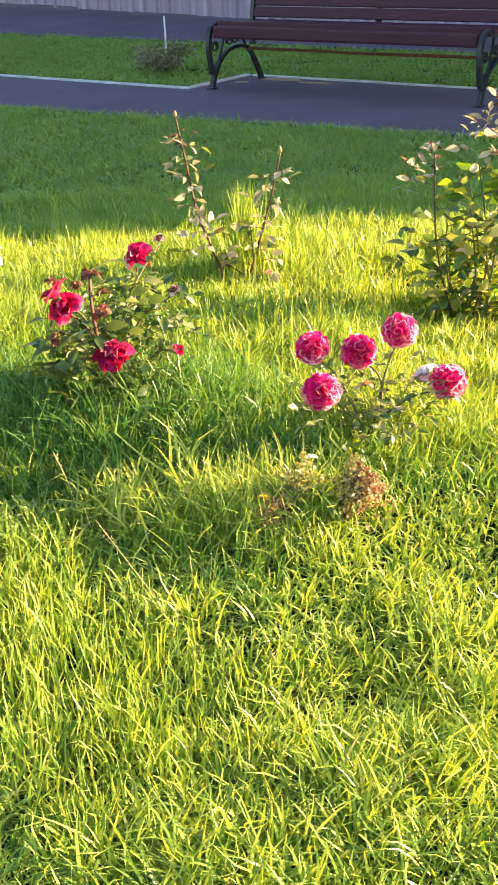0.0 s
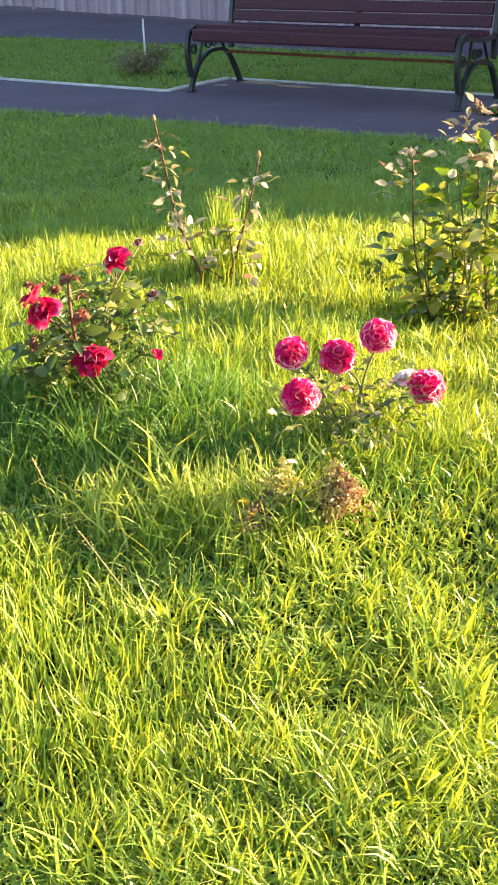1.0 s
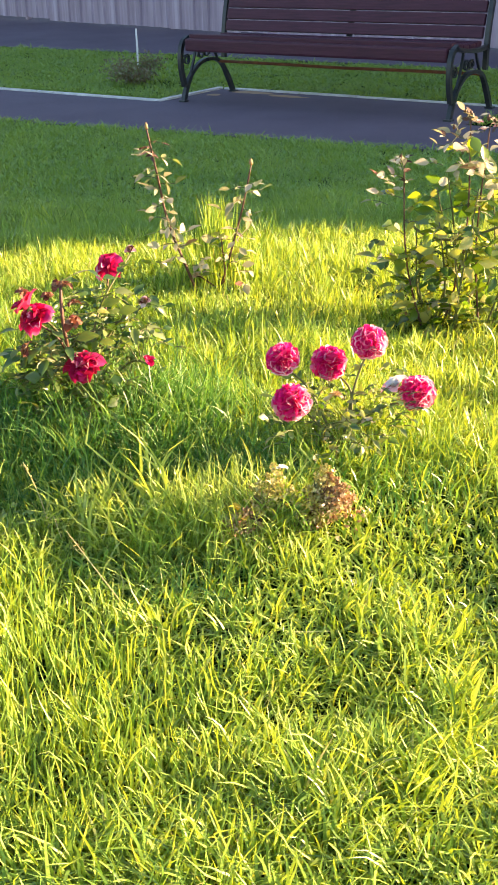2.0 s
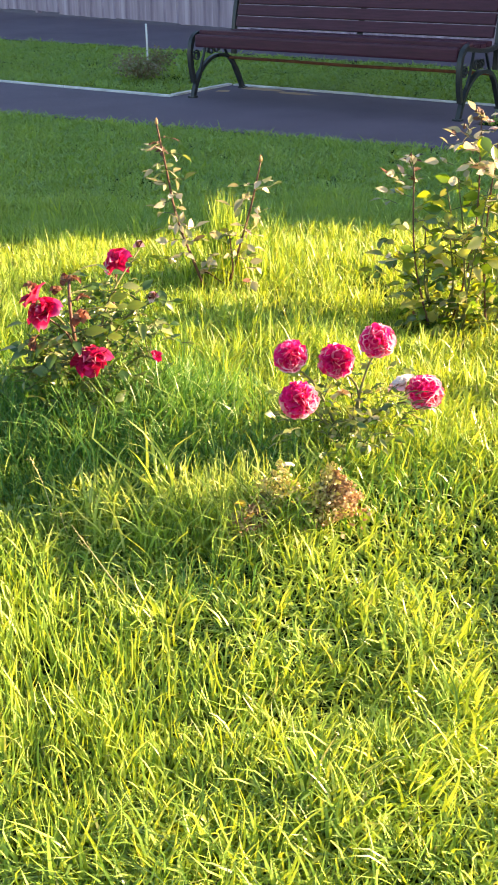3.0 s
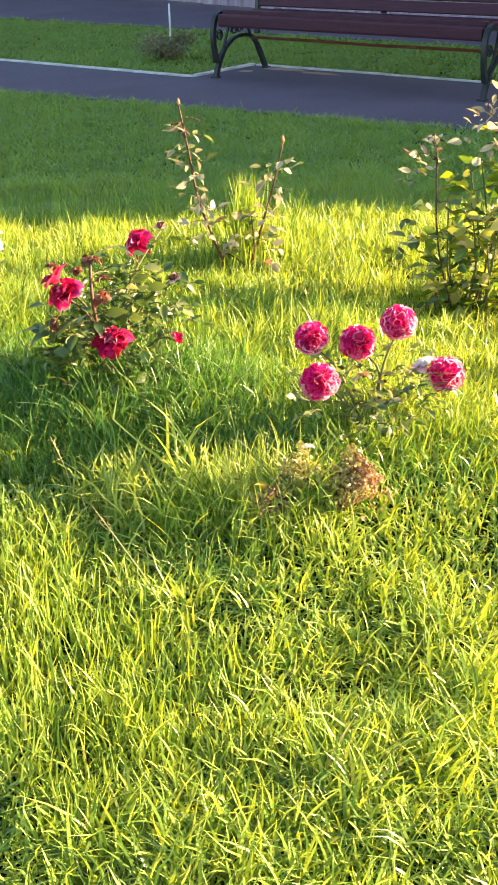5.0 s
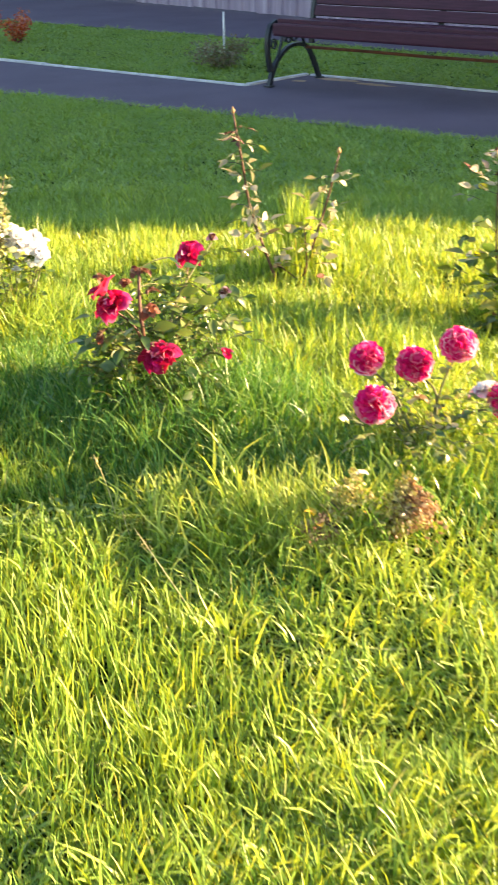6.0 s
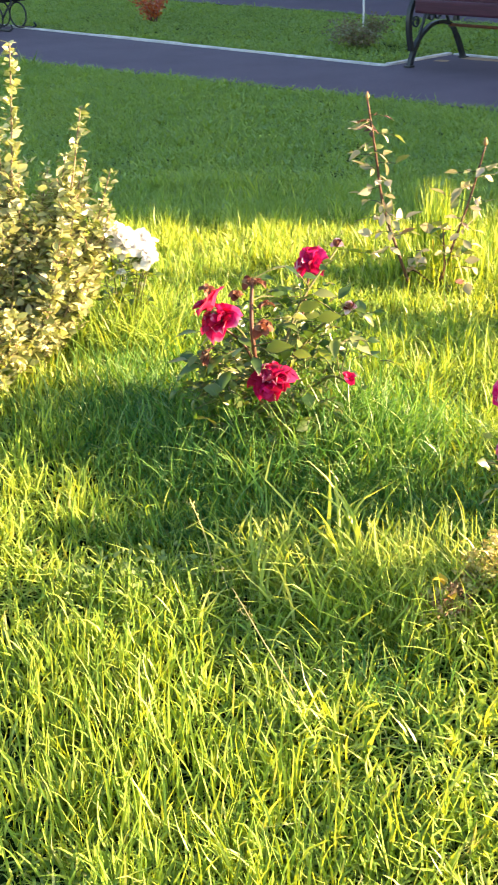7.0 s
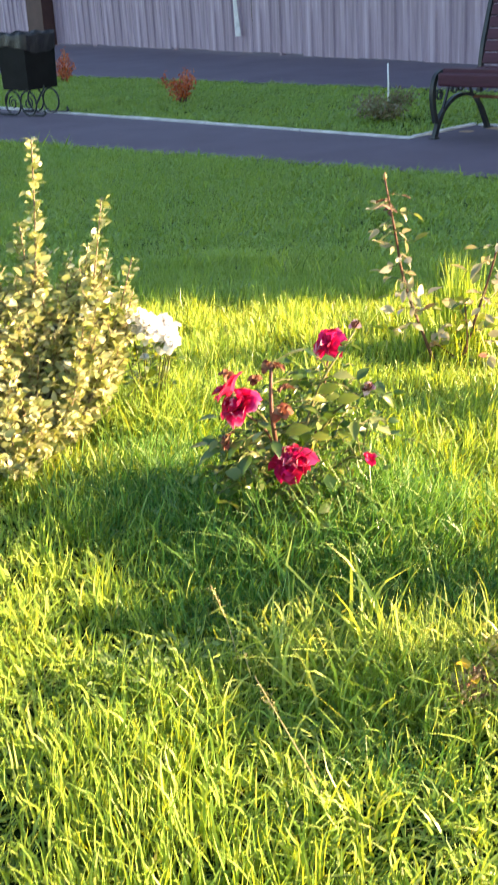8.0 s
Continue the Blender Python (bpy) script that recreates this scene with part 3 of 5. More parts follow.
def ball_bloom(parent, at, radius, seed, pale, tilt=(35, 18)):
    """A full, ball-shaped bloom: crowded ruffled petal lips with pale edges, broader pale guard petals below."""
    rng = np.random.default_rng(seed)
    inner, guard, rims = [], [], []
    n = 150
    # sunny side as the camera sees it; petals there are painted paler
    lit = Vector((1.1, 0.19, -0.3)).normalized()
    for k in range(n):
        c = 1 - 1.62 * (k + 0.5) / n
        az = k * 2.39996
        sn = math.sqrt(max(0, 1 - c * c))
        d = Vector((sn * math.cos(az), sn * math.sin(az), c))
        t1 = d.cross(Vector(rng.normal(0, 1, 3))).normalized()
        t2 = d.cross(t1)
        low = c < -0.1
        w = radius * rng.uniform(0.22, 0.40) * (1.35 if low else 1.0)
        ph, amp, top = rng.uniform(0, 6.28), rng.uniform(0.10, 0.24) * radius, rng.uniform(0.84, 1.10)
        vs, fs = [], []
        for v in (0.0, 0.5, 0.8, 1.0):
            for i in range(6):
                u = i / 2.5 - 1
                r = radius * (0.60 + (top - 0.60) * v + 0.05 * v * math.sin(5 * u + ph)) * (1 - 0.10 * u * u)
                curl = 0.22 * w * max(0.0, v - 0.5)
                vs.append(Vector((d.x, d.y, d.z * 0.84)) * r + t1 * (w * u * (0.5 + 0.5 * v)) + t2 * (amp * math.sin(2.6 * u + ph) * (0.4 + 0.6 * v) + 0.25 * w * u * u + curl))
        for j in range(3):
            for i in range(5):
                a = 6 * j + i
                fs.append((a, a + 1, a + 7, a + 6))
        # more pale petals and white rims on the lit side, sunlight put in colour
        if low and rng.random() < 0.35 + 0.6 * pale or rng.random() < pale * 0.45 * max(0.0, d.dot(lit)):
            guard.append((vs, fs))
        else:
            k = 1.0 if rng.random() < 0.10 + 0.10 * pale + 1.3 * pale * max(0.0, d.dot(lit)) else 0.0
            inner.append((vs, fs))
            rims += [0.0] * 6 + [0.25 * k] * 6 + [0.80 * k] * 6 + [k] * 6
    m = pose(*at, tilt[0], tilt[1], 0) @ pose(0, 0, radius * 0.35, 0, 0, rng.uniform(-25, 25))
    v, f = joined(inner)
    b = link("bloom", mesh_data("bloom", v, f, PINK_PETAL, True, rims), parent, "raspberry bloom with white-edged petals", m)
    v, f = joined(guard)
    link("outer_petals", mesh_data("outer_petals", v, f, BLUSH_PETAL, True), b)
    v, f = tube([(0, 0, -radius * 0.95), (0, 0, -radius * 0.7), (0, 0, -radius * 0.4)], [radius * 0.10, radius * 0.26, radius * 0.3], 7)
    link("calyx", mesh_data("calyx", v, f, GREEN_CANE, True), b)
    v, f = tube([(0, 0, -radius * 0.4), (0, 0, 0.0), (0, 0, radius * 0.35)], [radius * 0.42, radius * 0.5, radius * 0.3], 8)
    link("heart", mesh_data("heart", v, f, PINK_PETAL, True), b)
    return b


def joined_at_heart(petal_list, foot):
    """Petals that grow together at one point."""
    v, f = joined(petal_list)
    n = len(v)
    f += [(n, 25 * k, 25 * k + 1) for k in range(len(petal_list))]
    return v + [(0.0, 0.0, foot)], f


def bloom(parent, at, radius, mats, seed, petals=24, tilt=(0, 0), label="", grown=False, **kw):
    rng = np.random.default_rng(seed)
    inner, outer = bloom_arrays(rng, radius, petals, **kw)
    m = pose(*at, tilt[0], tilt[1], 0) @ pose(0, 0, 0, 0, 0, rng.uniform(0, 360))
    v, f = joined_at_heart(inner, -0.02 * radius) if grown else joined(inner)
    rim = [j * j / 16 for j in range(5) for i in range(5)]
    b = link("bloom", mesh_data("bloom", v, f, mats[0], True, [r * w for w in (rng.random(len(inner)) < 0.35) for r in rim] + [0.0] * grown), parent, label, m)
    v, f = joined_at_heart(outer, -0.03 * radius) if grown else joined(outer)
    link("outer_petals", mesh_data("outer_petals", v, f, mats[1], True, [r * w for w in (rng.random(len(outer)) < 0.35) for r in rim] + [0.0] * grown), b)
    v, f = tube([(0, 0, -radius * 0.35), (0, 0, -radius * 0.15), (0, 0, radius * 0.08)], [radius * 0.10, radius * 0.22, radius * 0.16], 7)
    link("calyx", mesh_data("calyx", v, f, GREEN_CANE, True), b)
    return b


def bud(parent, at, size, mat, tilt=(0, 0)):
    verts, faces = [], []
    prof = [(0, 0.10), (0.18, 0.36), (0.45, 0.40), (0.75, 0.24), (1.0, 0.03)]
    n = 8
    for i, (z, r) in enumerate(prof):
        for k in range(n):
            a = 2 * math.pi * k / n + 0.35 * i
            rr = r * (1 + 0.12 * (k % 2))
            verts.append((rr * math.cos(a) * size, rr * math.sin(a) * size, z * size * 1.5))
    for i in range(len(prof) - 1):
        for k in range(n):
            a, b = i * n + k, i * n + (k + 1) % n
            faces.append((a, b, b + n, a + n))
    faces.append(tuple(range(n))[::-1])
    faces.append(tuple((len(prof) - 1) * n + k for k in range(n)))
    return link("bud", mesh_data("bud", verts, faces, mat, True), parent, "", pose(*at, tilt[0], tilt[1], 0))


def on_line(pts, u):
    p = [Vector(q) for q in pts]
    d = [0]
    for a, b in zip(p, p[1:]):
        d.append(d[-1] + (b - a).length)
    s = u * d[-1]
    for i in range(len(p) - 1):
        if s <= d[i + 1] or i == len(p) - 2:
            return p[i].lerp(p[i + 1], (s - d[i]) / max(d[i + 1] - d[i], 1e-6))


def smooth_line(pts, n=10):
    p = [Vector(q) for q in pts]
    out = []
    m = len(p) - 1
    for i in range(n + 1):
        u = i / n * m
        j = min(int(u), m - 1)
        f = u - j
        p0, p1, p2, p3 = p[max(j - 1, 0)], p[j], p[j + 1], p[min(j + 2, m)]
        out.append(0.5 * ((2 * p1) + (p2 - p0) * f + (2 * p0 - 5 * p1 + 4 * p2 - p3) * f * f + (3 * p1 - p0 - 3 * p2 + p3) * f ** 3))
    return out


LEAF_COUNT, SPARE, BLOOMS = {}, {}, {}


def join_spare(parent, mat):
    """The leaves that are too many to be parts of their own, in one mesh."""
    rest = SPARE.pop(parent.name, [])
    if rest:
        vs = np.concatenate([v for v, _ in rest])
        off = np.cumsum([0] + [len(v) for v, _ in rest[:-1]])
        qs = np.concatenate([f + o for (_, f), o in zip(rest, off)])
        link("foliage", array_mesh("foliage", vs, qs, np.zeros((0, 3), int), mat), parent)["kind"] = "stuff"


def spray(parent, at, azimuth, rise, meshes, size, rng, count=5):
    """One compound leaf: leaflets in pairs along a short stalk, and one at its end."""
    d = Vector((math.cos(azimuth) * math.cos(rise), math.sin(azimuth) * math.cos(rise), math.sin(rise)))
    side = Vector((-math.sin(azimuth), math.cos(azimuth), 0))
    stalk = size * (1.0 + 0.35 * (count // 2))
    end = Vector(at) + d * stalk
    v, f = tube([at, Vector(at).lerp(end, 0.5) + Vector((0, 0, 0.003)), end], [0.0012, 0.001, 0.0008], 4)
    link("leaf_stalk", mesh_data("leaf_stalk", v, f, GREEN_CANE), parent)
    spots = [(1.0, 0)]
    for k in range(count // 2):
        spots += [(0.45 + 0.33 * k, -1), (0.45 + 0.33 * k, 1)]
    for u, s in spots:
        p = Vector(at) + d * stalk * u
        yaw = math.degrees(azimuth) - 90 + s * rng.uniform(50, 75) + rng.normal(0, 8)
        sc = size * rng.uniform(0.8, 1.2) * (1.1 if s == 0 else 0.9)
        m = Matrix.LocRotScale(p, Euler((radians(math.degrees(rise) * 0.6 + rng.normal(0, 32)), radians(rng.normal(0, 38)), radians(yaw))), (sc, sc, sc))
        me = meshes[rng.integers(len(meshes))]
        heart = m @ Vector((0, 0.5, 0))
        if any((heart - c).length < r for c, r in BLOOMS.get(parent.name, ())):
            continue
        LEAF_COUNT[parent.name] = LEAF_COUNT.get(parent.name, 0) + 1
        if LEAF_COUNT[parent.name] <= 290:
            link("leaf", me, parent, "", m)
        else:
            a = np.array(m)
            SPARE.setdefault(parent.name, []).append((np.array([v.co[:] for v in me.vertices]) @ a[:3, :3].T + a[:3, 3], np.array([p.vertices[:] for p in me.polygons])))


LEAVES = [leaf_mesh("rose_leaf", ROSE_LEAF, 1, 0.66, 0.14, 0.2), leaf_mesh("rose_leaf", ROSE_LEAF, 1, 0.58, 0.25, 0.35),
          leaf_mesh("rose_leaf", ROSE_LEAF, 1, 0.72, 0.08, 0.1)]
PALE = [leaf_mesh("pale_sheen_leaf", PALE_LEAF, 1, 0.52, 0.2, 0.12), leaf_mesh("pale_sheen_leaf", PALE_LEAF, 1, 0.46, 0.3, 0.25), leaf_mesh("pale_sheen_leaf", PALE_LEAF, 1, 0.56, 0.1, 0.02)]
BROAD = [leaf_mesh("broad_leaf", ROSE_LEAF, 1, 0.66, 0.10, 0.12), leaf_mesh("broad_leaf", ROSE_LEAF, 1, 0.58, 0.22, 0.25), leaf_mesh("broad_leaf", BRIGHT_LEAF, 1, 0.66, 0.04, 0.02),
         leaf_mesh("broad_leaf", BRIGHT_LEAF, 1, 0.56, 0.18, 0.2), leaf_mesh("broad_leaf", ROSE_LEAF, 1, 0.62, 0.16, 0.3), leaf_mesh("broad_leaf", PALE_LEAF, 1, 0.56, 0.14, 0.10)]
OLIVE = [leaf_mesh("olive_leaf", OLIVE_LEAF, 1, 0.55, 0.15, 0.2), leaf_mesh("olive_leaf", OLIVE_LEAF, 1, 0.48, 0.25, 0.3)]
LIT_MIX = [leaf_mesh("lit_mix_leaf", BRIGHT_LEAF, 1, 0.6, 0.15, 0.2), leaf_mesh("lit_mix_leaf", ROSE_LEAF, 1, 0.6, 0.15, 0.2)]
YOUNG_RED = [leaf_mesh("red_young_leaf", CANE, 1, 0.5, 0.2, 0.2), leaf_mesh("pale_sheen_tip_leaf", PALE_LEAF, 1, 0.55, 0.2, 0.1), leaf_mesh("pale_sheen_tip_leaf", PALE_LEAF, 1, 0.45, 0.1, 0.2)]
SMALL = [leaf_mesh("shrub_leaf", SHRUB_LEAF, 1, 0.74, 0.10, 0.08), leaf_mesh("shrub_leaf", SHRUB_LEAF, 1, 0.62, 0.2, 0.15)]


def cane_with_leaves(parent, pts, r0, r1, mat, rng, sprays, meshes, size, u0=0.25, count=5, rise=0.3, top=0.95):
    line = smooth_line(pts, 12)
    bar("cane", line, list(np.linspace(r0, r1, len(line))), mat, parent, 6)
    az = rng.uniform(0, 6.28)
    for i in range(sprays):
        u = u0 + (top - u0) * i / max(1, sprays - 1)
        az += 2.4 + rng.normal(0, 0.4)
        spray(parent, on_line(line, u), az, rise + rng.normal(0, 0.25), meshes, size * rng.uniform(0.8, 1.15), rng, count)


def local(base, pts):
    return [(p[0] - base[0], p[1] - base[1], p[2] - base[2]) for p in pts]


def placed_leaf(parent, mesh, base, spec, canes):
    """One leaf at its place, on a short stalk from the nearest cane."""
    x, y, z, yaw, rise, roll, size = spec
    size *= 0.74
    p = Vector((x - base[0], y - base[1], z - base[2]))
    link("leaf", mesh, parent, "", Matrix.LocRotScale(p, Euler((radians(rise), radians(roll), radians(yaw))), (size,) * 3))
    near = min((q for line in canes for q in line), key=lambda q: (q - p).length + max(0.0, q.z - p.z))
    v, f = tube([near, near.lerp(p, 0.5) + Vector((0, 0, 0.004)), p], [0.0013, 0.0011, 0.0009], 4)
    link("leaf_stalk", mesh_data("leaf_stalk", v, f, GREEN_CANE), parent)


def red_rose_bush():
    base = base_at(3.37, -4.66)
    b = thing("red_rose_bush", base, "low rose bush with crimson blooms and dark leaves in grass", "rose bush")
    rng = np.random.default_rng(11)
    L = lambda *p: local(base, p)
    tips = dict(top=(3.330, -4.515, 0.405), mid=(3.366, -4.778, 0.364), mid2=(3.356, -4.787, 0.386), low=(3.443, -4.737, 0.266), small=(3.514, -4.614, 0.25),
                budr=(3.469, -4.56, 0.357), budt=(3.365, -4.48, 0.435))
    BLOOMS[b.name] = [(Vector(L(tips[k])[0]), r) for k, r in (("top", 0.045), ("mid", 0.062), ("mid2", 0.05), ("low", 0.055), ("small", 0.03))]
    BLOOMS[b.name] += [(Vector(L((3.42, -4.83, 0.36))[0]), 0.055), (Vector(L((3.49, -4.79, 0.27))[0]), 0.05)]
    canes = []
    for k, tip in tips.items():
        mid = tuple((base[i] + tip[i]) / 2 + (rng.normal(0, 0.02) if i < 2 else 0.03) for i in range(3))
        n = {"small": 1, "low": 1, "mid2": 1, "budt": 4, "top": 4, "budr": 4}.get(k, 2)
        pts = L((base[0] + rng.normal(0, .015), base[1] + rng.normal(0, .015), base[2] - 0.02), mid, (tip[0], tip[1], tip[2] - 0.008))
        cane_with_leaves(b, pts, 0.0038, 0.0018, CANE if k in ("mid", "top") else GREEN_CANE, rng, n, LEAVES, 0.027, 0.35, 5, top=0.85)
        canes.append(smooth_line(pts, 12)[3:])
    # the bare reddish cane with withered heads
    pts = L((base[0], base[1] - 0.02, base[2] - 0.02), (3.391, -4.726, 0.311), (3.362, -4.701, 0.365), (3.340, -4.675, 0.410))
    bar("cane", smooth_line(pts, 10), list(np.linspace(0.0045, 0.0032, 11)), CANE, b, 6, "bare reddish cane")
    canes.append(smooth_line(pts, 12)[3:])
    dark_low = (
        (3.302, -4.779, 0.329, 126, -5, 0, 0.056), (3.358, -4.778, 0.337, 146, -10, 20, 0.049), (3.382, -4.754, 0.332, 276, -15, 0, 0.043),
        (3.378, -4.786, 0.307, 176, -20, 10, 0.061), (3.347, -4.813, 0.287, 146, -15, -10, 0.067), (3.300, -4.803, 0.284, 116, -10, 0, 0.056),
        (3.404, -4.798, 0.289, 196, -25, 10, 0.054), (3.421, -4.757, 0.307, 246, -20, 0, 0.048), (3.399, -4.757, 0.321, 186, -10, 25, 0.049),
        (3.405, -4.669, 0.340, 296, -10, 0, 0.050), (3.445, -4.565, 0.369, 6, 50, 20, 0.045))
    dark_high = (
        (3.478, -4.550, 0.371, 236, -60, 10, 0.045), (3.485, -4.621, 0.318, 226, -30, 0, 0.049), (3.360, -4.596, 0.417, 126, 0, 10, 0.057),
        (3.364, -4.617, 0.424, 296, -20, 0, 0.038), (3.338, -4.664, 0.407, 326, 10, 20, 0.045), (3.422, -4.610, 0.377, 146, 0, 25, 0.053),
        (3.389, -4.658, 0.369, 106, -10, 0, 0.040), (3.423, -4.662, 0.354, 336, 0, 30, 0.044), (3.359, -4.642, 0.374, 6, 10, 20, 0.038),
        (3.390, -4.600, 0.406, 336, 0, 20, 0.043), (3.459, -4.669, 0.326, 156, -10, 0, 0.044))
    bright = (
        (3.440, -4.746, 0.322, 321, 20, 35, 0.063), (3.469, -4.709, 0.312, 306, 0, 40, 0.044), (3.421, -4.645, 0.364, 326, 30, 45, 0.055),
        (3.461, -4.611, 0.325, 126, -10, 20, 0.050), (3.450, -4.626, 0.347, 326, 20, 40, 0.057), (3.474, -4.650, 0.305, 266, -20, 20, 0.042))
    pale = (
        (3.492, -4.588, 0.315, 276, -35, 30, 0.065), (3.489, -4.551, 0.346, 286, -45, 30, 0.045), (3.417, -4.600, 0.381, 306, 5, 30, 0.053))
    for group, kinds in ((dark_low, LEAVES), (dark_high, LEAVES), (bright, LIT_MIX[:1]), (pale, OLIVE)):
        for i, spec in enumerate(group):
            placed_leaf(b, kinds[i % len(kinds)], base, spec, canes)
    for k in range(84):
        a = rng.uniform(0, 6.28)
        rr = 0.13 * math.sqrt(rng.random())
        p = (base[0] + rr * math.cos(a), base[1] + rr * math.sin(a), base[2] + rng.uniform(0.0, 0.085))
        spray(b, L(p)[0], a + rng.normal(0, 0.6), rng.normal(0.1, 0.25), LEAVES, 0.026, rng, 3)
    for k in range(58):
        a = rng.uniform(0, 6.28)
        rr = 0.13 * math.sqrt(rng.random())
        p = (base[0] + 0.02 + rr * math.cos(a) * 0.9, base[1] + 0.03 + rr * math.sin(a), rng.uniform(0.20, 0.36) - 0.25 * rr)
        spray(b, L(p)[0], a + rng.normal(0, 0.6), rng.normal(0.0, 0.25), LEAVES + OLIVE, 0.021, rng, 3)
    # dark leaves crowded under the blooms
    for k in range(60):
        p = (3.335 + np.clip(rng.normal(0, 0.03), -0.05, 0.05), -4.755 + np.clip(rng.normal(0, 0.03), -0.05, 0.05), rng.uniform(0.20, 0.315))
        spray(b, L(p)[0], rng.uniform(0, 6.28), rng.normal(-0.1, 0.2), LEAVES, 0.023, rng, 3)
    # dense small leaves in the heart of the bush
    for k in range(62):
        p = (3.335 + np.clip(rng.normal(0, 0.04), -0.07, 0.06), -4.615 + np.clip(rng.normal(0, 0.035), -0.06, 0.06), rng.uniform(0.22, 0.365))
        spray(b, L(p)[0], rng.uniform(0, 6.28), rng.normal(0.0, 0.25), LEAVES, 0.020, rng, 3)
    # fine foliage below the topmost bloom
    for k in range(30):
        p = (3.365 + rng.normal(0, 0.045), -4.535 + rng.normal(0, 0.045), rng.uniform(0.20, 0.365))
        spray(b, L(p)[0], rng.uniform(0, 6.28), rng.normal(0.0, 0.25), LEAVES + OLIVE, 0.020, rng, 3)
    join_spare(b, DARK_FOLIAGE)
    red = (RED_PETAL, RED_PETAL)
    for nm, r, mats, sd, tl, kw in (("mid", 0.028, red, 21, (38, 8), dict(ruffle=0.5, petals=15, open_deg=88, wide=1.15)), ("mid2", 0.027, red, 22, (20, -40), dict(ruffle=0.5, petals=8, open_deg=50)),
                                    ("low", 0.031, red, 23, (24, 6), dict(ruffle=0.5, petals=20, open_deg=100, wide=1.05, flat=0.68)), ("top", 0.026, (MAGENTA_PETAL, RED_PETAL), 24, (48, 6), dict(ruffle=0.75, petals=15, open_deg=105, wide=0.95, flat=0.9)),
                                    ("small", 0.012, red, 25, (20, 20), dict(ruffle=0.3, petals=7))):
        bloom(b, L(tips[nm])[0], r * 1.2, mats, sd, tilt=tl, **kw)
    for k, r in (("budr", 0.0125), ("budt", 0.0115)):
        bloom(b, L(tips[k])[0], r, (RUSSET_HEAD, BLUSH_PETAL), int(r * 1e4), petals=9, ruffle=0.4, open_deg=75, label="faded half-open rose head", tilt=(35, 10))
    for x, y, z, r in ((3.315, -4.762, 0.406, 0.0125), (3.335, -4.682, 0.403, 0.0125), (3.348, -4.670, 0.403, 0.0125), (3.353, -4.727, 0.394, 0.0125), (3.378, -4.683, 0.372, 0.0125), (3.409, -4.722, 0.345, 0.018), (3.353, -4.799, 0.303, 0.018)):
        bloom(b, L((x, y, z))[0], r, (RUSSET_HEAD, RUSSET_HEAD), int(x * 1000), petals=7, ruffle=0.6, open_deg=95, label="withered rose head", tilt=(rng.uniform(-20, 60), rng.uniform(-40, 40)))


def pink_rose_bush():
    base = base_at(3.95, -4.57)
    b = thing("pink_rose_bush", base, "low rose bush with five raspberry and white blooms", "rose bush")
    rng = np.random.default_rng(31)
    L = lambda *p: local(base, p)
    tips = [(3.845, -4.605, 0.307), (3.895, -4.520, 0.281), (3.970, -4.495, 0.331), (3.919, -4.688, 0.262), (4.060, -4.464, 0.234)]
    BLOOMS[b.name] = [(Vector(L((x + k * 0.35, y - k * 0.45, z + k * 0.25))[0]), 0.048) for x, y, z in tips for k in (0.0, 0.12)]
    for i, tip in enumerate(tips):
        mid = tuple((base[k] + tip[k]) / 2 + (rng.normal(0, 0.012) if k < 2 else 0.02) for k in range(3))
        cane_with_leaves(b, L((base[0] + rng.normal(0, .012), base[1] + rng.normal(0, .012), base[2] - 0.02), mid, (tip[0], tip[1], tip[2] - 0.01)), 0.003, 0.0016,
                         GREEN_CANE, rng, 4, LEAVES + OLIVE, 0.019, 0.10, 5, top=0.55)
        ball_bloom(b, L(tip)[0], (0.032, 0.034, 0.034, 0.035, 0.035)[i], 40 + i, (0.35, 0.4, 0.8, 0.7, 0.9)[i])
    for p in ((3.95, -4.60, 0.20), (3.93, -4.62, 0.22), (3.99, -4.58, 0.22), (4.01, -4.55, 0.20), (3.97, -4.62, 0.18), (4.0, -4.60, 0.20)):
        spray(b, L(p)[0], rng.uniform(0, 6.28), rng.normal(0.1, 0.2), OLIVE + PALE[:1], 0.020, rng, 3)
    for k in range(95):
        a = rng.uniform(0, 6.28)
        rr = 0.14 * math.sqrt(rng.random())
        p = (base[0] + 0.01 + rr * math.cos(a), base[1] + 0.01 + rr * math.sin(a), base[2] + rng.uniform(0.02, 0.11))
        spray(b, L(p)[0], a + rng.normal(0, 0.6), rng.normal(0.2, 0.25), LEAVES + OLIVE, 0.020, rng, 3)
    join_spare(b, ROSE_FOLIAGE)
    bloom(b, L((4.022, -4.482, 0.254))[0], 0.023, (WHITE_PETAL, BLUSH_PETAL), 51, petals=14, open_deg=80, tilt=(20, -20), label="small faded blush bloom")
    bloom(b, L((3.925, -4.545, 0.235))[0], 0.014, (BROWN_HEAD, BROWN_HEAD), 52, petals=7, open_deg=95, label="withered brown bloom")


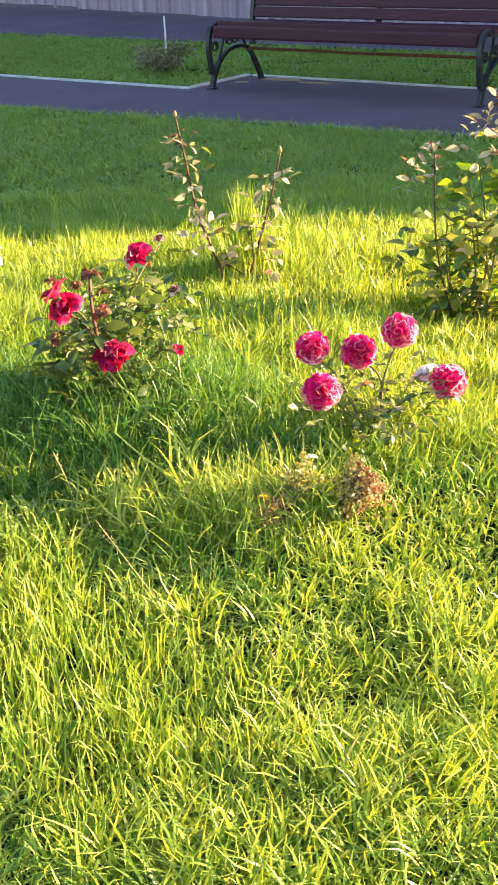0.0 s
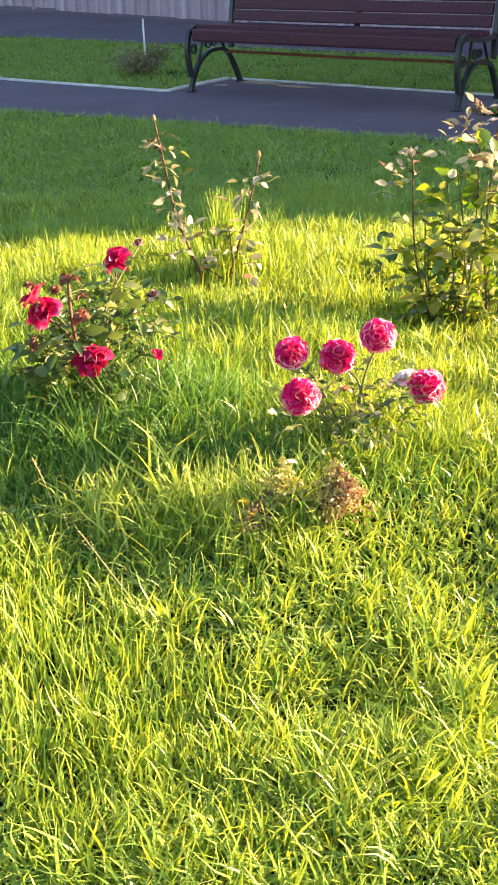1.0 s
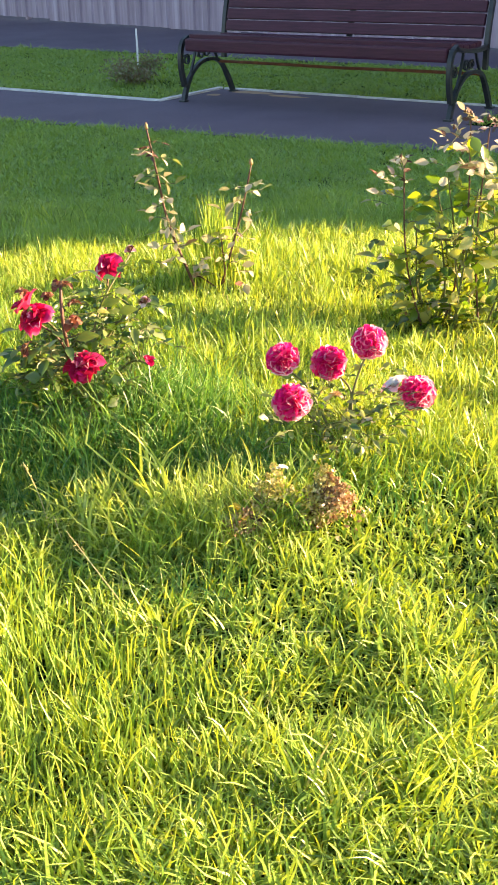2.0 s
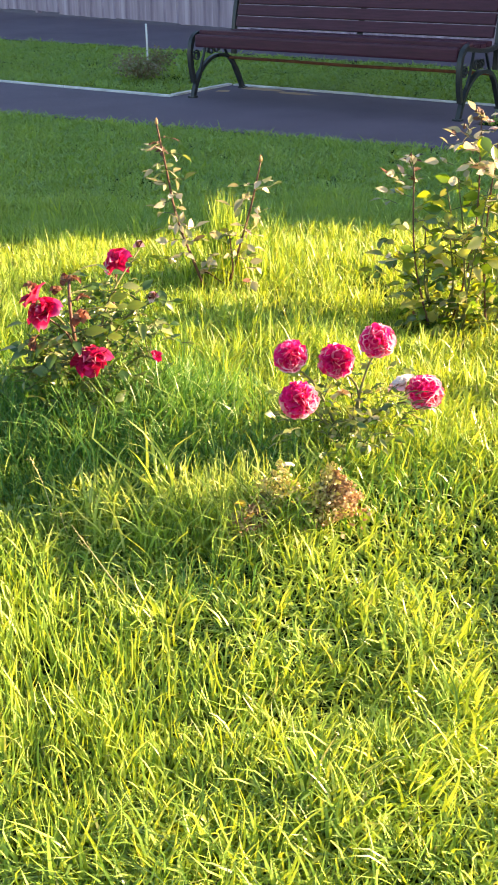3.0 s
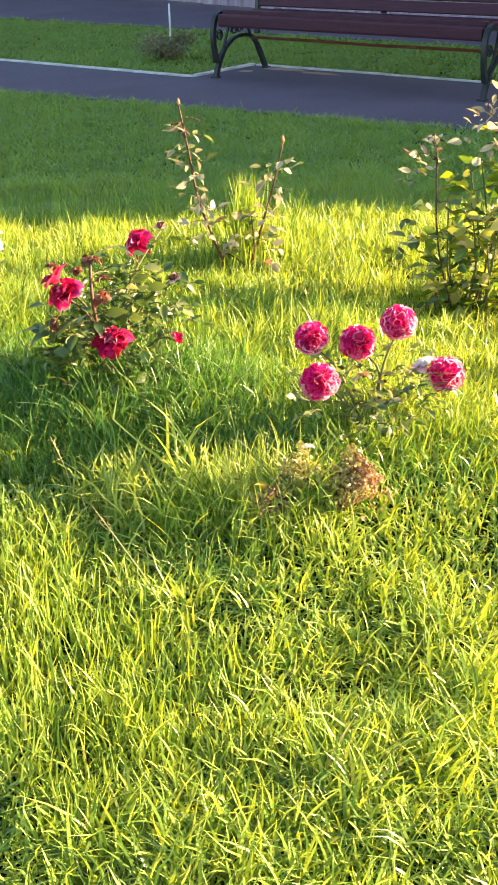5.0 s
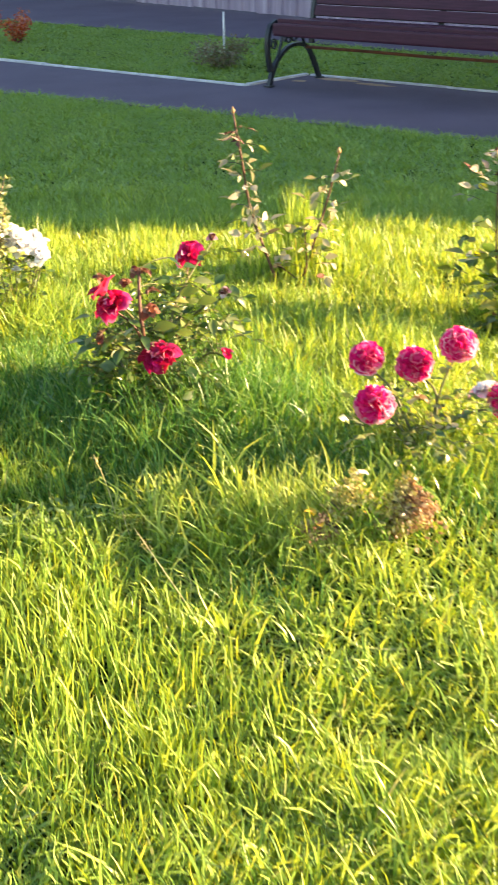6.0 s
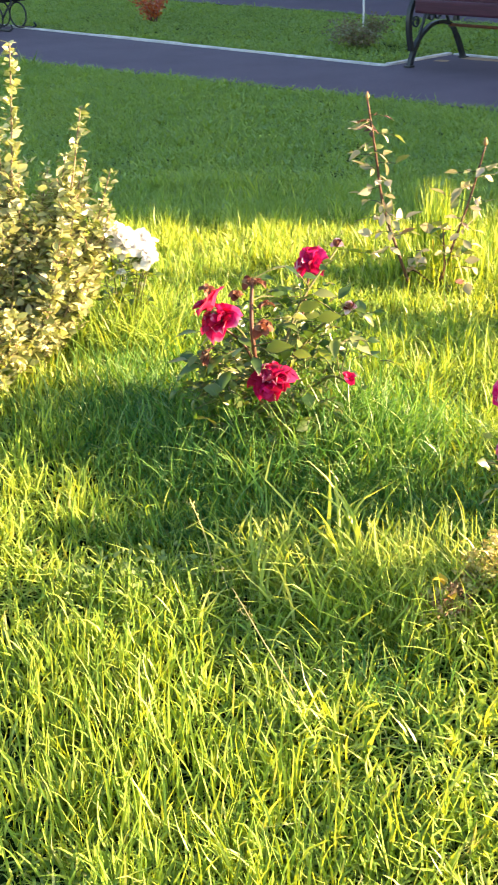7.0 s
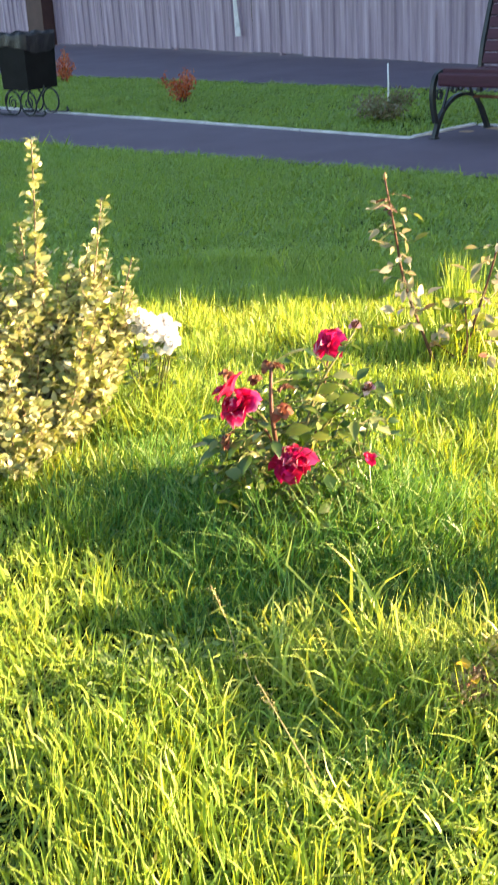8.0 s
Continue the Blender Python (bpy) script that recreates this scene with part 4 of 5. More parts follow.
def tall_rose():
    base = base_at(3.04, -3.77)
    b = thing("tall_young_rose", base, "two sparse upright rose canes with pale leaves", "rose bush")
    rng = np.random.default_rng(61)
    L = lambda *p: local(base, p)
    one = L((3.02, -3.795, 0.09), (2.99, -3.822, 0.20), (2.957, -3.849, 0.325), (2.941, -3.863, 0.451), (2.923, -3.877, 0.576))
    two = L((3.06, -3.765, 0.09), (3.092, -3.743, 0.22), (3.123, -3.722, 0.348), (3.146, -3.706, 0.470))
    cane_with_leaves(b, one, 0.0045, 0.0025, CANE, rng, 22, PALE + OLIVE[:1], 0.038, 0.30, 3, -0.1, top=0.9)
    cane_with_leaves(b, two, 0.0042, 0.0022, CANE, rng, 16, PALE + OLIVE[:1], 0.038, 0.30, 3, -0.1, top=0.88)
    bud(b, one[-1], 0.0125, BROWN_HEAD)
    bud(b, two[-1], 0.0135, BROWN_HEAD)
    for k in range(3):
        spray(b, on_line(one, 0.93 - 0.03 * k), 0.6 + 2.4 * k, -0.1, YOUNG_RED[:1], 0.024, rng, 3)
    for p in ((3.0, -3.80, 0.19), (3.03, -3.79, 0.16), (2.97, -3.83, 0.24), (3.10, -3.74, 0.17), (3.12, -3.73, 0.14), (3.05, -3.78, 0.13), (3.09, -3.73, 0.12), (3.02, -3.79, 0.21), (3.11, -3.74, 0.2)):
        spray(b, L(p)[0], rng.uniform(0, 6.28), 0.15, LEAVES if rng.random() < 0.5 else PALE, 0.034, rng, 3)
    spray(b, L((2.955, -3.86, 0.20))[0], 4.0, 0.2, LEAVES, 0.032, rng, 3)
    side = L((3.06, -3.76, 0.12), (3.03, -3.80, 0.16), (3.02, -3.81, 0.165))
    bar("cane", side, [0.003, 0.002, 0.002], CANE, b, 5)
    bloom(b, side[-1], 0.014, (BROWN_HEAD, BROWN_HEAD), 71, petals=7, open_deg=95, label="withered rose head")
    cane_with_leaves(b, L((3.07, -3.75, 0.1), (3.08, -3.755, 0.18), (3.075, -3.76, 0.27)), 0.003, 0.0018, CANE, rng, 4, LEAVES, 0.03, 0.3, 3)
    join_spare(b, ROSE_FOLIAGE)


def leafy_rose_bush():
    base = base_at(3.74, -3.58)
    b = thing("leafy_rose_bush", base, "full green rose bush with glossy leaves and small white buds", "rose bush")
    rng = np.random.default_rng(81)
    L = lambda *p: local(base, p)
    tips = [(3.738, -3.585, 0.62), (3.591, -3.655, 0.51), (3.66, -3.60, 0.44), (3.78, -3.56, 0.60), (3.83, -3.52, 0.58), (3.70, -3.62, 0.47), (3.86, -3.58, 0.50), (3.64, -3.64, 0.30), (3.69, -3.64, 0.36), (3.74, -3.66, 0.33),
            (3.80, -3.65, 0.46), (3.90, -3.50, 0.52), (3.62, -3.63, 0.33), (3.76, -3.50, 0.50)]
    # one long arching cane across the bush
    bar("cane", smooth_line(L((3.85, -3.52, 0.36), (3.74, -3.60, 0.315), (3.66, -3.64, 0.32), (3.60, -3.655, 0.36)), 10), 0.0035, GREEN_CANE, b)
    for p in ((3.575, -3.67, 0.455), (3.56, -3.68, 0.40), (3.70, -3.60, 0.54), (3.68, -3.61, 0.50), (3.75, -3.58, 0.56), (3.77, -3.58, 0.53), (3.55, -3.68, 0.30), (3.545, -3.69, 0.21), (3.57, -3.68, 0.22), (3.585, -3.66, 0.47), (3.60, -3.65, 0.43), (3.73, -3.60, 0.57)):
        spray(b, L(p)[0], rng.uniform(2.6, 4.6), 0.25, PALE if p[2] > 0.3 else LEAVES, 0.032, rng, 3)
    for p, s in (((3.738, -3.585, 0.625), 0.010), ((3.775, -3.56, 0.61), 0.012), ((3.79, -3.555, 0.605), 0.010), ((3.70, -3.60, 0.59), 0.010)):
        bud(b, L(p)[0], s, CANE)
    for p in ((3.735, -3.588, 0.60), (3.76, -3.575, 0.60), (3.79, -3.555, 0.585), (3.592, -3.655, 0.50), (3.589, -3.656, 0.485), (3.591, -3.655, 0.495), (3.59, -3.655, 0.47), (3.593, -3.654, 0.44), (3.71, -3.595, 0.57), (3.74, -3.58, 0.61), (3.80, -3.55, 0.60), (3.83, -3.52, 0.59), (3.70, -3.60, 0.55)):
        spray(b, L(p)[0], rng.uniform(0, 6.28), 0.8, YOUNG_RED, 0.024, rng, 5)
    # paler and brighter leaves towards the top, painted as sun glints
    for k in range(15):
        q = rng.random()
        p = (3.70 + 0.17 * rng.random(), -3.60 + rng.normal(0, 0.03), 0.40 + 0.19 * q)
        spray(b, L(p)[0], rng.uniform(3.4, 6.0), 0.15, PALE if rng.random() < 0.35 + 0.5 * q else LIT_MIX[:1], 0.034, rng, 3)
    for p, s in (((3.722, -3.59, 0.535), 0.018), ((3.755, -3.575, 0.605), 0.014), ((3.77, -3.57, 0.59), 0.012), ((3.80, -3.55, 0.595), 0.013)):
        bloom(b, L(p)[0], s, (WHITE_PETAL, BLUSH_PETAL), int(s * 9000), petals=9, open_deg=60, label="small white half-open bloom")
    for i, tip in enumerate(tips):
        mid = (base[0] + (tip[0] - base[0]) * 0.85 + rng.normal(0, .02), base[1] + (tip[1] - base[1]) * 0.85 + rng.normal(0, .02), tip[2] * 0.5)
        cane_with_leaves(b, L((base[0] + (tip[0] - base[0]) * 0.6 + rng.normal(0, .02), base[1] + (tip[1] - base[1]) * 0.6 + rng.normal(0, .02), base[2] - 0.02), mid, tip), 0.0034, 0.0018,
                         CANE if i in (0, 1, 3) else GREEN_CANE, rng, 12 if i < 4 else 9, BROAD, 0.044, 0.06, 5 if i % 3 else 3, 0.1, top=0.92 if i != 1 else 0.8)
    join_spare(b, ROSE_FOLIAGE)
    bloom(b, L((3.625, -3.66, 0.115))[0], 0.02, (BROWN_HEAD, YELLOW_LEAF), 99, petals=8, open_deg=100, label="withered orange-brown leaf cluster")


def pale_shrub():
    base = base_at(2.74, -4.87)
    b = thing("pale_leaved_shrub", base, "upright shrub on tan stems, small leaves painted from shaded olive to sunlit cream", "shrub")
    rng = np.random.default_rng(101)
    L = lambda *p: local(base, p)
    spires = [(2.739, -4.731, 0.772), (2.811, -4.628, 0.645), (2.844, -4.590, 0.516), (2.64, -4.86, 0.74), (2.60, -4.92, 0.70), (2.70, -4.76, 0.60)]
    dome = [(2.77, -4.69, 0.53), (2.79, -4.66, 0.55), (2.81, -4.645, 0.50), (2.80, -4.68, 0.45), (2.82, -4.65, 0.40), (2.82, -4.67, 0.34), (2.83, -4.70, 0.28), (2.75, -4.75, 0.52),
            (2.78, -4.74, 0.46), (2.72, -4.80, 0.50), (2.80, -4.77, 0.40), (2.84, -4.76, 0.30), (2.76, -4.84, 0.44), (2.82, -4.83, 0.36), (2.85, -4.86, 0.30), (2.78, -4.90, 0.42),
            (2.84, -4.91, 0.36), (2.88, -4.95, 0.26), (2.82, -4.97, 0.33), (2.76, -4.96, 0.46), (2.70, -4.90, 0.52), (2.66, -4.83, 0.50), (2.68, -4.98, 0.50), (2.62, -4.80, 0.55), (2.74, -5.02, 0.36), (2.85, -4.60, 0.45), (2.85, -4.615, 0.40), (2.845, -4.64, 0.36), (2.90, -4.98, 0.21), (2.80, -4.62, 0.53)]
    # lower branches on the flank facing the camera, placed to fit its view
    flank = [(2.90, -5.02, 0.25), (2.935, -5.00, 0.205), (2.885, -4.88, 0.26), (2.875, -4.82, 0.24), (2.87, -4.94, 0.31), (2.88, -4.72, 0.40), (2.88, -4.745, 0.44), (2.885, -4.72, 0.34), (2.88, -4.695, 0.30), (2.865, -4.70, 0.46), (2.885, -4.77, 0.37)]
    rest, parts = [], 0
    proto = [(np.array([v.co[:] for v in me.vertices]), np.array([p.vertices[:] for p in me.polygons])) for me in SMALL]

    def leaf_pair(line, u, size, turn, own):
        p = on_line(line, u)
        for k in (0, 1):
            az = turn + math.pi * k + rng.normal(0, 0.7)
            sc = size * rng.uniform(0.55, 1.3)
            p = p + Vector(rng.normal(0, 0.003, 3))
            m = Matrix.LocRotScale(p + Vector((math.cos(az), math.sin(az), 0)) * 0.003, Euler((radians(rng.uniform(-15, 65)), radians(rng.normal(0, 38)), az - math.pi / 2)), (sc,) * 3)
            if own:
                link("leaf", SMALL[k], b, "", m)
            else:
                v, f = proto[int(rng.integers(2))]
                a = np.array(m)
                rest.append((v @ a[:3, :3].T + a[:3, 3], f))

    for i, tip in enumerate(spires + dome + flank):
        foot = (base[0] + (tip[0] - base[0]) * 0.3 + rng.normal(0, .02), base[1] + (tip[1] - base[1]) * 0.3 + rng.normal(0, .02), base[2] - 0.02)
        mid = (foot[0] + (tip[0] - foot[0]) * 0.65 + rng.normal(0, .01), foot[1] + (tip[1] - foot[1]) * 0.65 + rng.normal(0, .01), base[2] + (tip[2] - base[2]) * 0.5)
        line = smooth_line(L(foot, mid, tip), 12)
        long = sum((q - p).length for p, q in zip(line, line[1:]))
        bar("stem", line, list(np.linspace(0.0042, 0.0015, len(line))), TAN_CANE, b, 5)
        n = int(long / 0.0060)
        for k in range(n):
            u = 0.10 + 0.90 * (k / (n - 1)) ** 0.85
            top = max(0.0, (u - 0.6) / 0.4)
            leaf_pair(line, u, 0.0255 - 0.010 * top, 1.6 * k + i, i < 4 and parts < 280 and u > 0.35)
            parts += 2 * (i < 4 and parts < 280 and u > 0.35)
        # side twigs leave the upper third of the spires bare
        reach = 0.70 if i < 6 else 0.92
        for k in range(int(long * reach / 0.014)):
            u = 0.14 + (reach - 0.14) * rng.random()
            p, az = on_line(line, u), rng.uniform(0, 6.28)
            ln = rng.uniform(0.035, 0.095) * (1.15 - u)
            e = p + Vector((math.cos(az) * ln, math.sin(az) * ln, ln * rng.uniform(0.5, 1.1)))
            twig = [p, p.lerp(e, 0.5) - Vector((0, 0, 0.003)), e]
            bar("twig", twig, [0.0014, 0.0012, 0.0009], TAN_CANE, b, 4)
            for j in range(max(2, int(ln / 0.009))):
                leaf_pair(twig, 0.25 + 0.75 * j / max(1, int(ln / 0.009) - 1), 0.0215, 1.6 * j + az, False)
    vs = np.concatenate([v for v, _ in rest])
    off = np.cumsum([0] + [len(v) for v, _ in rest[:-1]])
    qs = np.concatenate([f + o for (_, f), o in zip(rest, off)])
    ob = link("foliage", array_mesh("foliage", vs, qs, np.zeros((0, 3), int), SHRUB_INNER), b)
    ob["kind"] = "stuff"


def white_flowers():
    base = base_at(2.80, -4.55)
    b = thing("white_flowering_rose", base, "low white rose with a cluster of small open blooms", "rose bush")
    rng = np.random.default_rng(121)
    L = lambda *p: local(base, p)
    heads = []
    for k in range(50):
        a, q = rng.uniform(0, 6.28), math.sqrt(rng.random())
        side, up = 0.048 * q * math.cos(a), 0.030 * q * math.sin(a)
        up -= 0.55 * side
        back = 0.018 * rng.normal(0, 1)
        heads.append((2.858 + 0.687 * side - 0.727 * back, -4.570 + 0.727 * side + 0.687 * back, 0.362 + up))
    for k in range(22):
        p = (2.845 + rng.normal(0, 0.03), -4.575 + rng.normal(0, 0.03), rng.uniform(0.20, 0.33))
        spray(b, L(p)[0], rng.uniform(0, 6.28), rng.normal(0.1, 0.3), LEAVES + LIT_MIX, 0.020, rng, 3)
    heads += [(2.811, -4.63, 0.332), (2.815, -4.622, 0.330), (2.805, -4.635, 0.336), (2.845, -4.584, 0.30), (2.818, -4.62, 0.31), (2.808, -4.63, 0.44), (2.80, -4.635, 0.47)]
    for i, h in enumerate(heads):
        if i % 8 == 0:
            cane_with_leaves(b, L((base[0] + rng.normal(0, .015), base[1] + rng.normal(0, .015), base[2] - 0.02), ((base[0] + h[0]) / 2, (base[1] + h[1]) / 2, h[2] * 0.6), h),
                             0.0018, 0.0012, GREEN_CANE, rng, 4, LEAVES, 0.024, 0.35, 3)
        bloom(b, L(h)[0], rng.uniform(0.015, 0.019) * (1.0 if i < 50 else 0.65), (WHITE_PETAL, WHITE_PETAL), 130 + i, petals=11, open_deg=85, grown=True, tilt=(rng.uniform(0, 40), rng.uniform(-10, 40)))
    join_spare(b, ROSE_FOLIAGE)


def dry_plant():
    base = base_at(4.0, -4.81)
    b = thing("withered_plant", base, "small withered plant with brown and straw-coloured flower heads", "plant")
    rng = np.random.default_rng(141)
    L = lambda *p: local(base, p)

    def head(at, r, h, n, mat):
        chunks = []
        for k in range(n):
            a, rr, z = rng.uniform(0, 6.28), r * min(2.0, abs(rng.normal(0, 0.95))), rng.uniform(-0.4 * h, 1.1 * h)
            p = Vector((at[0] + rr * math.cos(a), at[1] + rr * math.sin(a), at[2] + z * (1 - 0.5 * (rr / r) ** 2)))
            s = rng.uniform(0.0025, 0.0055)
            o = [p + Vector(rng.normal(0, 1, 3)).normalized() * s for _ in range(5)]
            chunks.append((o, [(0, 1, 2), (0, 2, 3), (0, 3, 4), (1, 2, 4), (2, 3, 1)]))
        v, f = joined(chunks)
        ob = link("flower_head", mesh_data("flower_head", v, f, mat), b)
        ob["kind"] = "stuff"

    for at, r, h, n, mat in (((4.058, -4.785, 0.15), 0.024, 0.05, 300, BROWN_HEAD), ((4.045, -4.80, 0.125), 0.028, 0.05, 300, PALE_HEAD), ((3.955, -4.855, 0.135), 0.024, 0.045, 200, PALE_HEAD), ((3.945, -4.862, 0.11), 0.016, 0.03, 120, BROWN_HEAD),
                             ((4.050, -4.790, 0.165), 0.022, 0.045, 220, PALE_HEAD), ((4.066, -4.780, 0.13), 0.026, 0.055, 330, BROWN_HEAD), ((4.035, -4.795, 0.105), 0.022, 0.05, 240, BROWN_HEAD),
                             ((3.975, -4.835, 0.165), 0.024, 0.045, 230, PALE_HEAD), ((3.965, -4.845, 0.12), 0.022, 0.05, 150, PALE_HEAD), ((4.0, -4.82, 0.13), 0.018, 0.035, 90, PALE_HEAD),
                             ((3.956, -4.90, 0.118), 0.020, 0.03, 200, BROWN_HEAD), ((4.085, -4.795, 0.155), 0.022, 0.035, 200, BROWN_HEAD), ((3.935, -4.90, 0.10), 0.026, 0.03, 160, PALE_HEAD), ((4.03, -4.82, 0.06), 0.015, 0.03, 80, PALE_HEAD)):
        q = L(at)[0]
        for k in range(7):
            a = rng.uniform(0, 6.28)
            e = (q[0] + r * 0.7 * math.cos(a), q[1] + r * 0.7 * math.sin(a), q[2] + h * 0.6)
            bar("stem", [(rng.normal(0, 0.015), rng.normal(0, 0.015), -0.02), (q[0] * 0.6, q[1] * 0.6, q[2] * 0.6), e], [0.0018, 0.0014, 0.0008], CANE if mat is BROWN_HEAD else GREEN_CANE, b, 4)
        head(q, r, h, n, mat)
    yl = leaf_mesh("yellow_leaf", YELLOW_LEAF, 1, 0.7, 0.15, 0.2)
    for p, az in (((3.946, -4.906, 0.146), 1.0), ((3.958, -4.904, 0.134), 4.0), ((3.948, -4.902, 0.150), 2.6), ((4.005, -4.845, 0.155), 2.0), ((4.012, -4.842, 0.15), 3.6)):
        link("leaf", yl, b, "yellowed leaf", Matrix.LocRotScale(L(p)[0], Euler((0.5, 0.2, az)), (0.022,) * 3))
    bloom(b, L((3.985, -4.825, 0.205))[0], 0.009, (WHITE_PETAL, WHITE_PETAL), 150, petals=8, open_deg=80)


def low_shrub(name, at, mat, label, seed, spread, height, n, leaf, twig=CANE, loose=0.018):
    b = thing(name, at, label, "shrub", "barberries in the shaded lawn" if name == "barberry" else "")
    rng = np.random.default_rng(seed)
    chunks = []
    for k in range(16):
        a, rr = rng.uniform(0, 6.28), spread * math.sqrt(rng.random())
        tip = (rr * math.cos(a), rr * math.sin(a), height * rng.uniform(0.55, 1.0) * (1 - 0.4 * (rr / spread) ** 2))
        line = smooth_line([(rng.normal(0, 0.02), rng.normal(0, 0.02), -0.02), (tip[0] * 0.5, tip[1] * 0.5, tip[2] * 0.55), tip], 6)
        bar("stem", line, list(np.linspace(0.004, 0.0015, len(line))), twig, b, 4)
        for j in range(n // 16):
            p = on_line(line, rng.uniform(0.3, 1.0)) + Vector(rng.normal(0, loose, 3))
            d, e = Vector(rng.normal(0, 1, 3)).normalized(), Vector(rng.normal(0, 1, 3)).normalized()
            s = leaf * rng.uniform(0.7, 1.3)
            chunks.append(([p, p + d * s * 0.5 + e * s * 0.3, p + d * s, p + d * s * 0.5 - e * s * 0.3], [(0, 1, 2, 3)]))
    v, f = joined(chunks)
    ob = link("foliage", mesh_data("foliage", v, f, mat), b)
    ob["kind"] = "stuff"


red_rose_bush()
pink_rose_bush()
tall_rose()
leafy_rose_bush()
pale_shrub()
white_flowers()
dry_plant()
low_shrub("barberry", (-3.60, 0.97, 0), ORANGE_LEAF, "small orange-red barberry shrub in the shaded lawn", 161, 0.20, 0.36, 800, 0.030)
low_shrub("barberry", (-6.9, 1.95, 0), ORANGE_LEAF, "small orange barberry shrub in the shaded lawn behind the bin", 162, 0.19, 0.40, 800, 0.030)
low_shrub("withered_shrub", (-0.95, 0.64, 0), DULL_LEAF, "low withered brown shrub in the shaded lawn", 163, 0.30, 0.21, 2600, 0.024, TAN_CANE, 0.030)


# ---- lawn ----
def blades(xy, length, width, lean, segs, seed, az=None, stiff=1.7):
    """Arrays of bent, tapering grass blades."""
    rng = np.random.default_rng(seed)
    n = len(xy)
    az = rng.uniform(0, 2 * np.pi, n) if az is None else az
    face = az + np.pi / 2 + rng.normal(0, 0.45, n)
    curl = rng.normal(0, 0.95, n)
    w = np.stack([np.cos(face), np.sin(face)], 1)
    z0 = lift(xy[:, 0], xy[:, 1]) - 0.012
    verts = []
    for k in range(segs + 1):
        s = k / segs
        out = lean * length * s ** stiff
        turn = az + curl * s * s
        d = np.stack([np.cos(turn), np.sin(turn)], 1)
        up = length * np.sqrt(np.clip(1 - (lean * 0.68) ** 2, 0.12, 1)) * (s - 0.36 * lean ** 1.5 * s ** 3)
        c = np.concatenate([xy + d * out[:, None], (z0 + up)[:, None]], 1)
        hw = 0.5 * width * (0.8 if k == 0 else (1 - s ** 2.4) * 0.95 + 0.05)
        if k < segs:
            off = np.concatenate([w * hw[:, None], np.zeros((n, 1))], 1)
            verts += [c - off, c + off]
        else:
            verts.append(c)
    per = 2 * segs + 1
    v = np.stack(verts, 1).reshape(-1, 3)
    base = np.arange(n)[:, None] * per
    quads = np.concatenate([base + np.array([[2 * k, 2 * k + 1, 2 * k + 3, 2 * k + 2]]) for k in range(segs - 1)]) if segs > 1 else np.zeros((0, 4), int)
    tris = base + np.array([[2 * segs - 2, 2 * segs - 1, 2 * segs]])
    return v, quads, tris


def lawn(name, xy, h, w, segs, seed, label, lean=(0.15, 1.4), mat=GRASS, clump=20, spread=0.016, vary=1.0):
    """Grass that grows in small tufts, each with its own height and slant."""
    rng = np.random.default_rng(seed + 500)
    n = len(xy)
    centre = xy[rng.integers(0, n, n // clump + 1)]
    own = rng.integers(0, len(centre), n)
    loose = rng.random(n) < 0.3
    off = rng.normal(0, spread, (n, 2))
    pts = np.where(loose[:, None], xy, centre[own] + off)
    az = np.where(loose, rng.uniform(0, 2 * np.pi, n), np.arctan2(off[:, 1], off[:, 0]) + rng.normal(0, 0.7, n))
    tuft_h = rng.uniform(0.6, 1.4, len(centre))[own]
    tall = 0.48 + 0.70 * vnoise(pts[:, 0], pts[:, 1], 0.35, 3) ** 1.3 + 0.75 * vnoise(pts[:, 0], pts[:, 1], 0.12, 4) ** 1.6
    tall = 1.05 + vary * (tall - 1.05)
    length = h * tall * np.where(loose, 0.9, tuft_h) * rng.uniform(0.5, 1.25, n)
    width = w * rng.uniform(0.6, 1.35, n)
    ln = lean[0] + (lean[1] - lean[0]) * rng.random(n) ** 1.1
    v, q, t = blades(pts, length, width, ln, segs, seed, az)
    ob = link(name, array_mesh(name, v, q, t, mat))
    return tagged(ob, label, "grass", kind="stuff")


CAMERA_SPOT = (5.0, -6.35)   # grass rings are centred on the camera's standpoint, densest close to it


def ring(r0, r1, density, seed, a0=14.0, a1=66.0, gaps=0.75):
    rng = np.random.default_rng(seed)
    # the angles span the camera's field of view
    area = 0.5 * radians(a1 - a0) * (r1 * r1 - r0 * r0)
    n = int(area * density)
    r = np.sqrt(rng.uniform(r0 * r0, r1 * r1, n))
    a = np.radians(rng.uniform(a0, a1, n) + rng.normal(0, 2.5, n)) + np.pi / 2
    xy = np.stack([CAMERA_SPOT[0] + r * np.cos(a), CAMERA_SPOT[1] + r * np.sin(a)], 1)
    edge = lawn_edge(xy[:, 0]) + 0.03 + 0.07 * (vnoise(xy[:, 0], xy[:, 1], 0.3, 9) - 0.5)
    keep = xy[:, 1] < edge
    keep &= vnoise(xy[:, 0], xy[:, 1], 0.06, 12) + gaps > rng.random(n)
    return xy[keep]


def area_pts(x0, x1, y0, y1, density, seed):
    rng = np.random.default_rng(seed)
    n = int((x1 - x0) * (y1 - y0) * density)
    return np.stack([rng.uniform(x0, x1, n), rng.uniform(y0, y1, n)], 1)


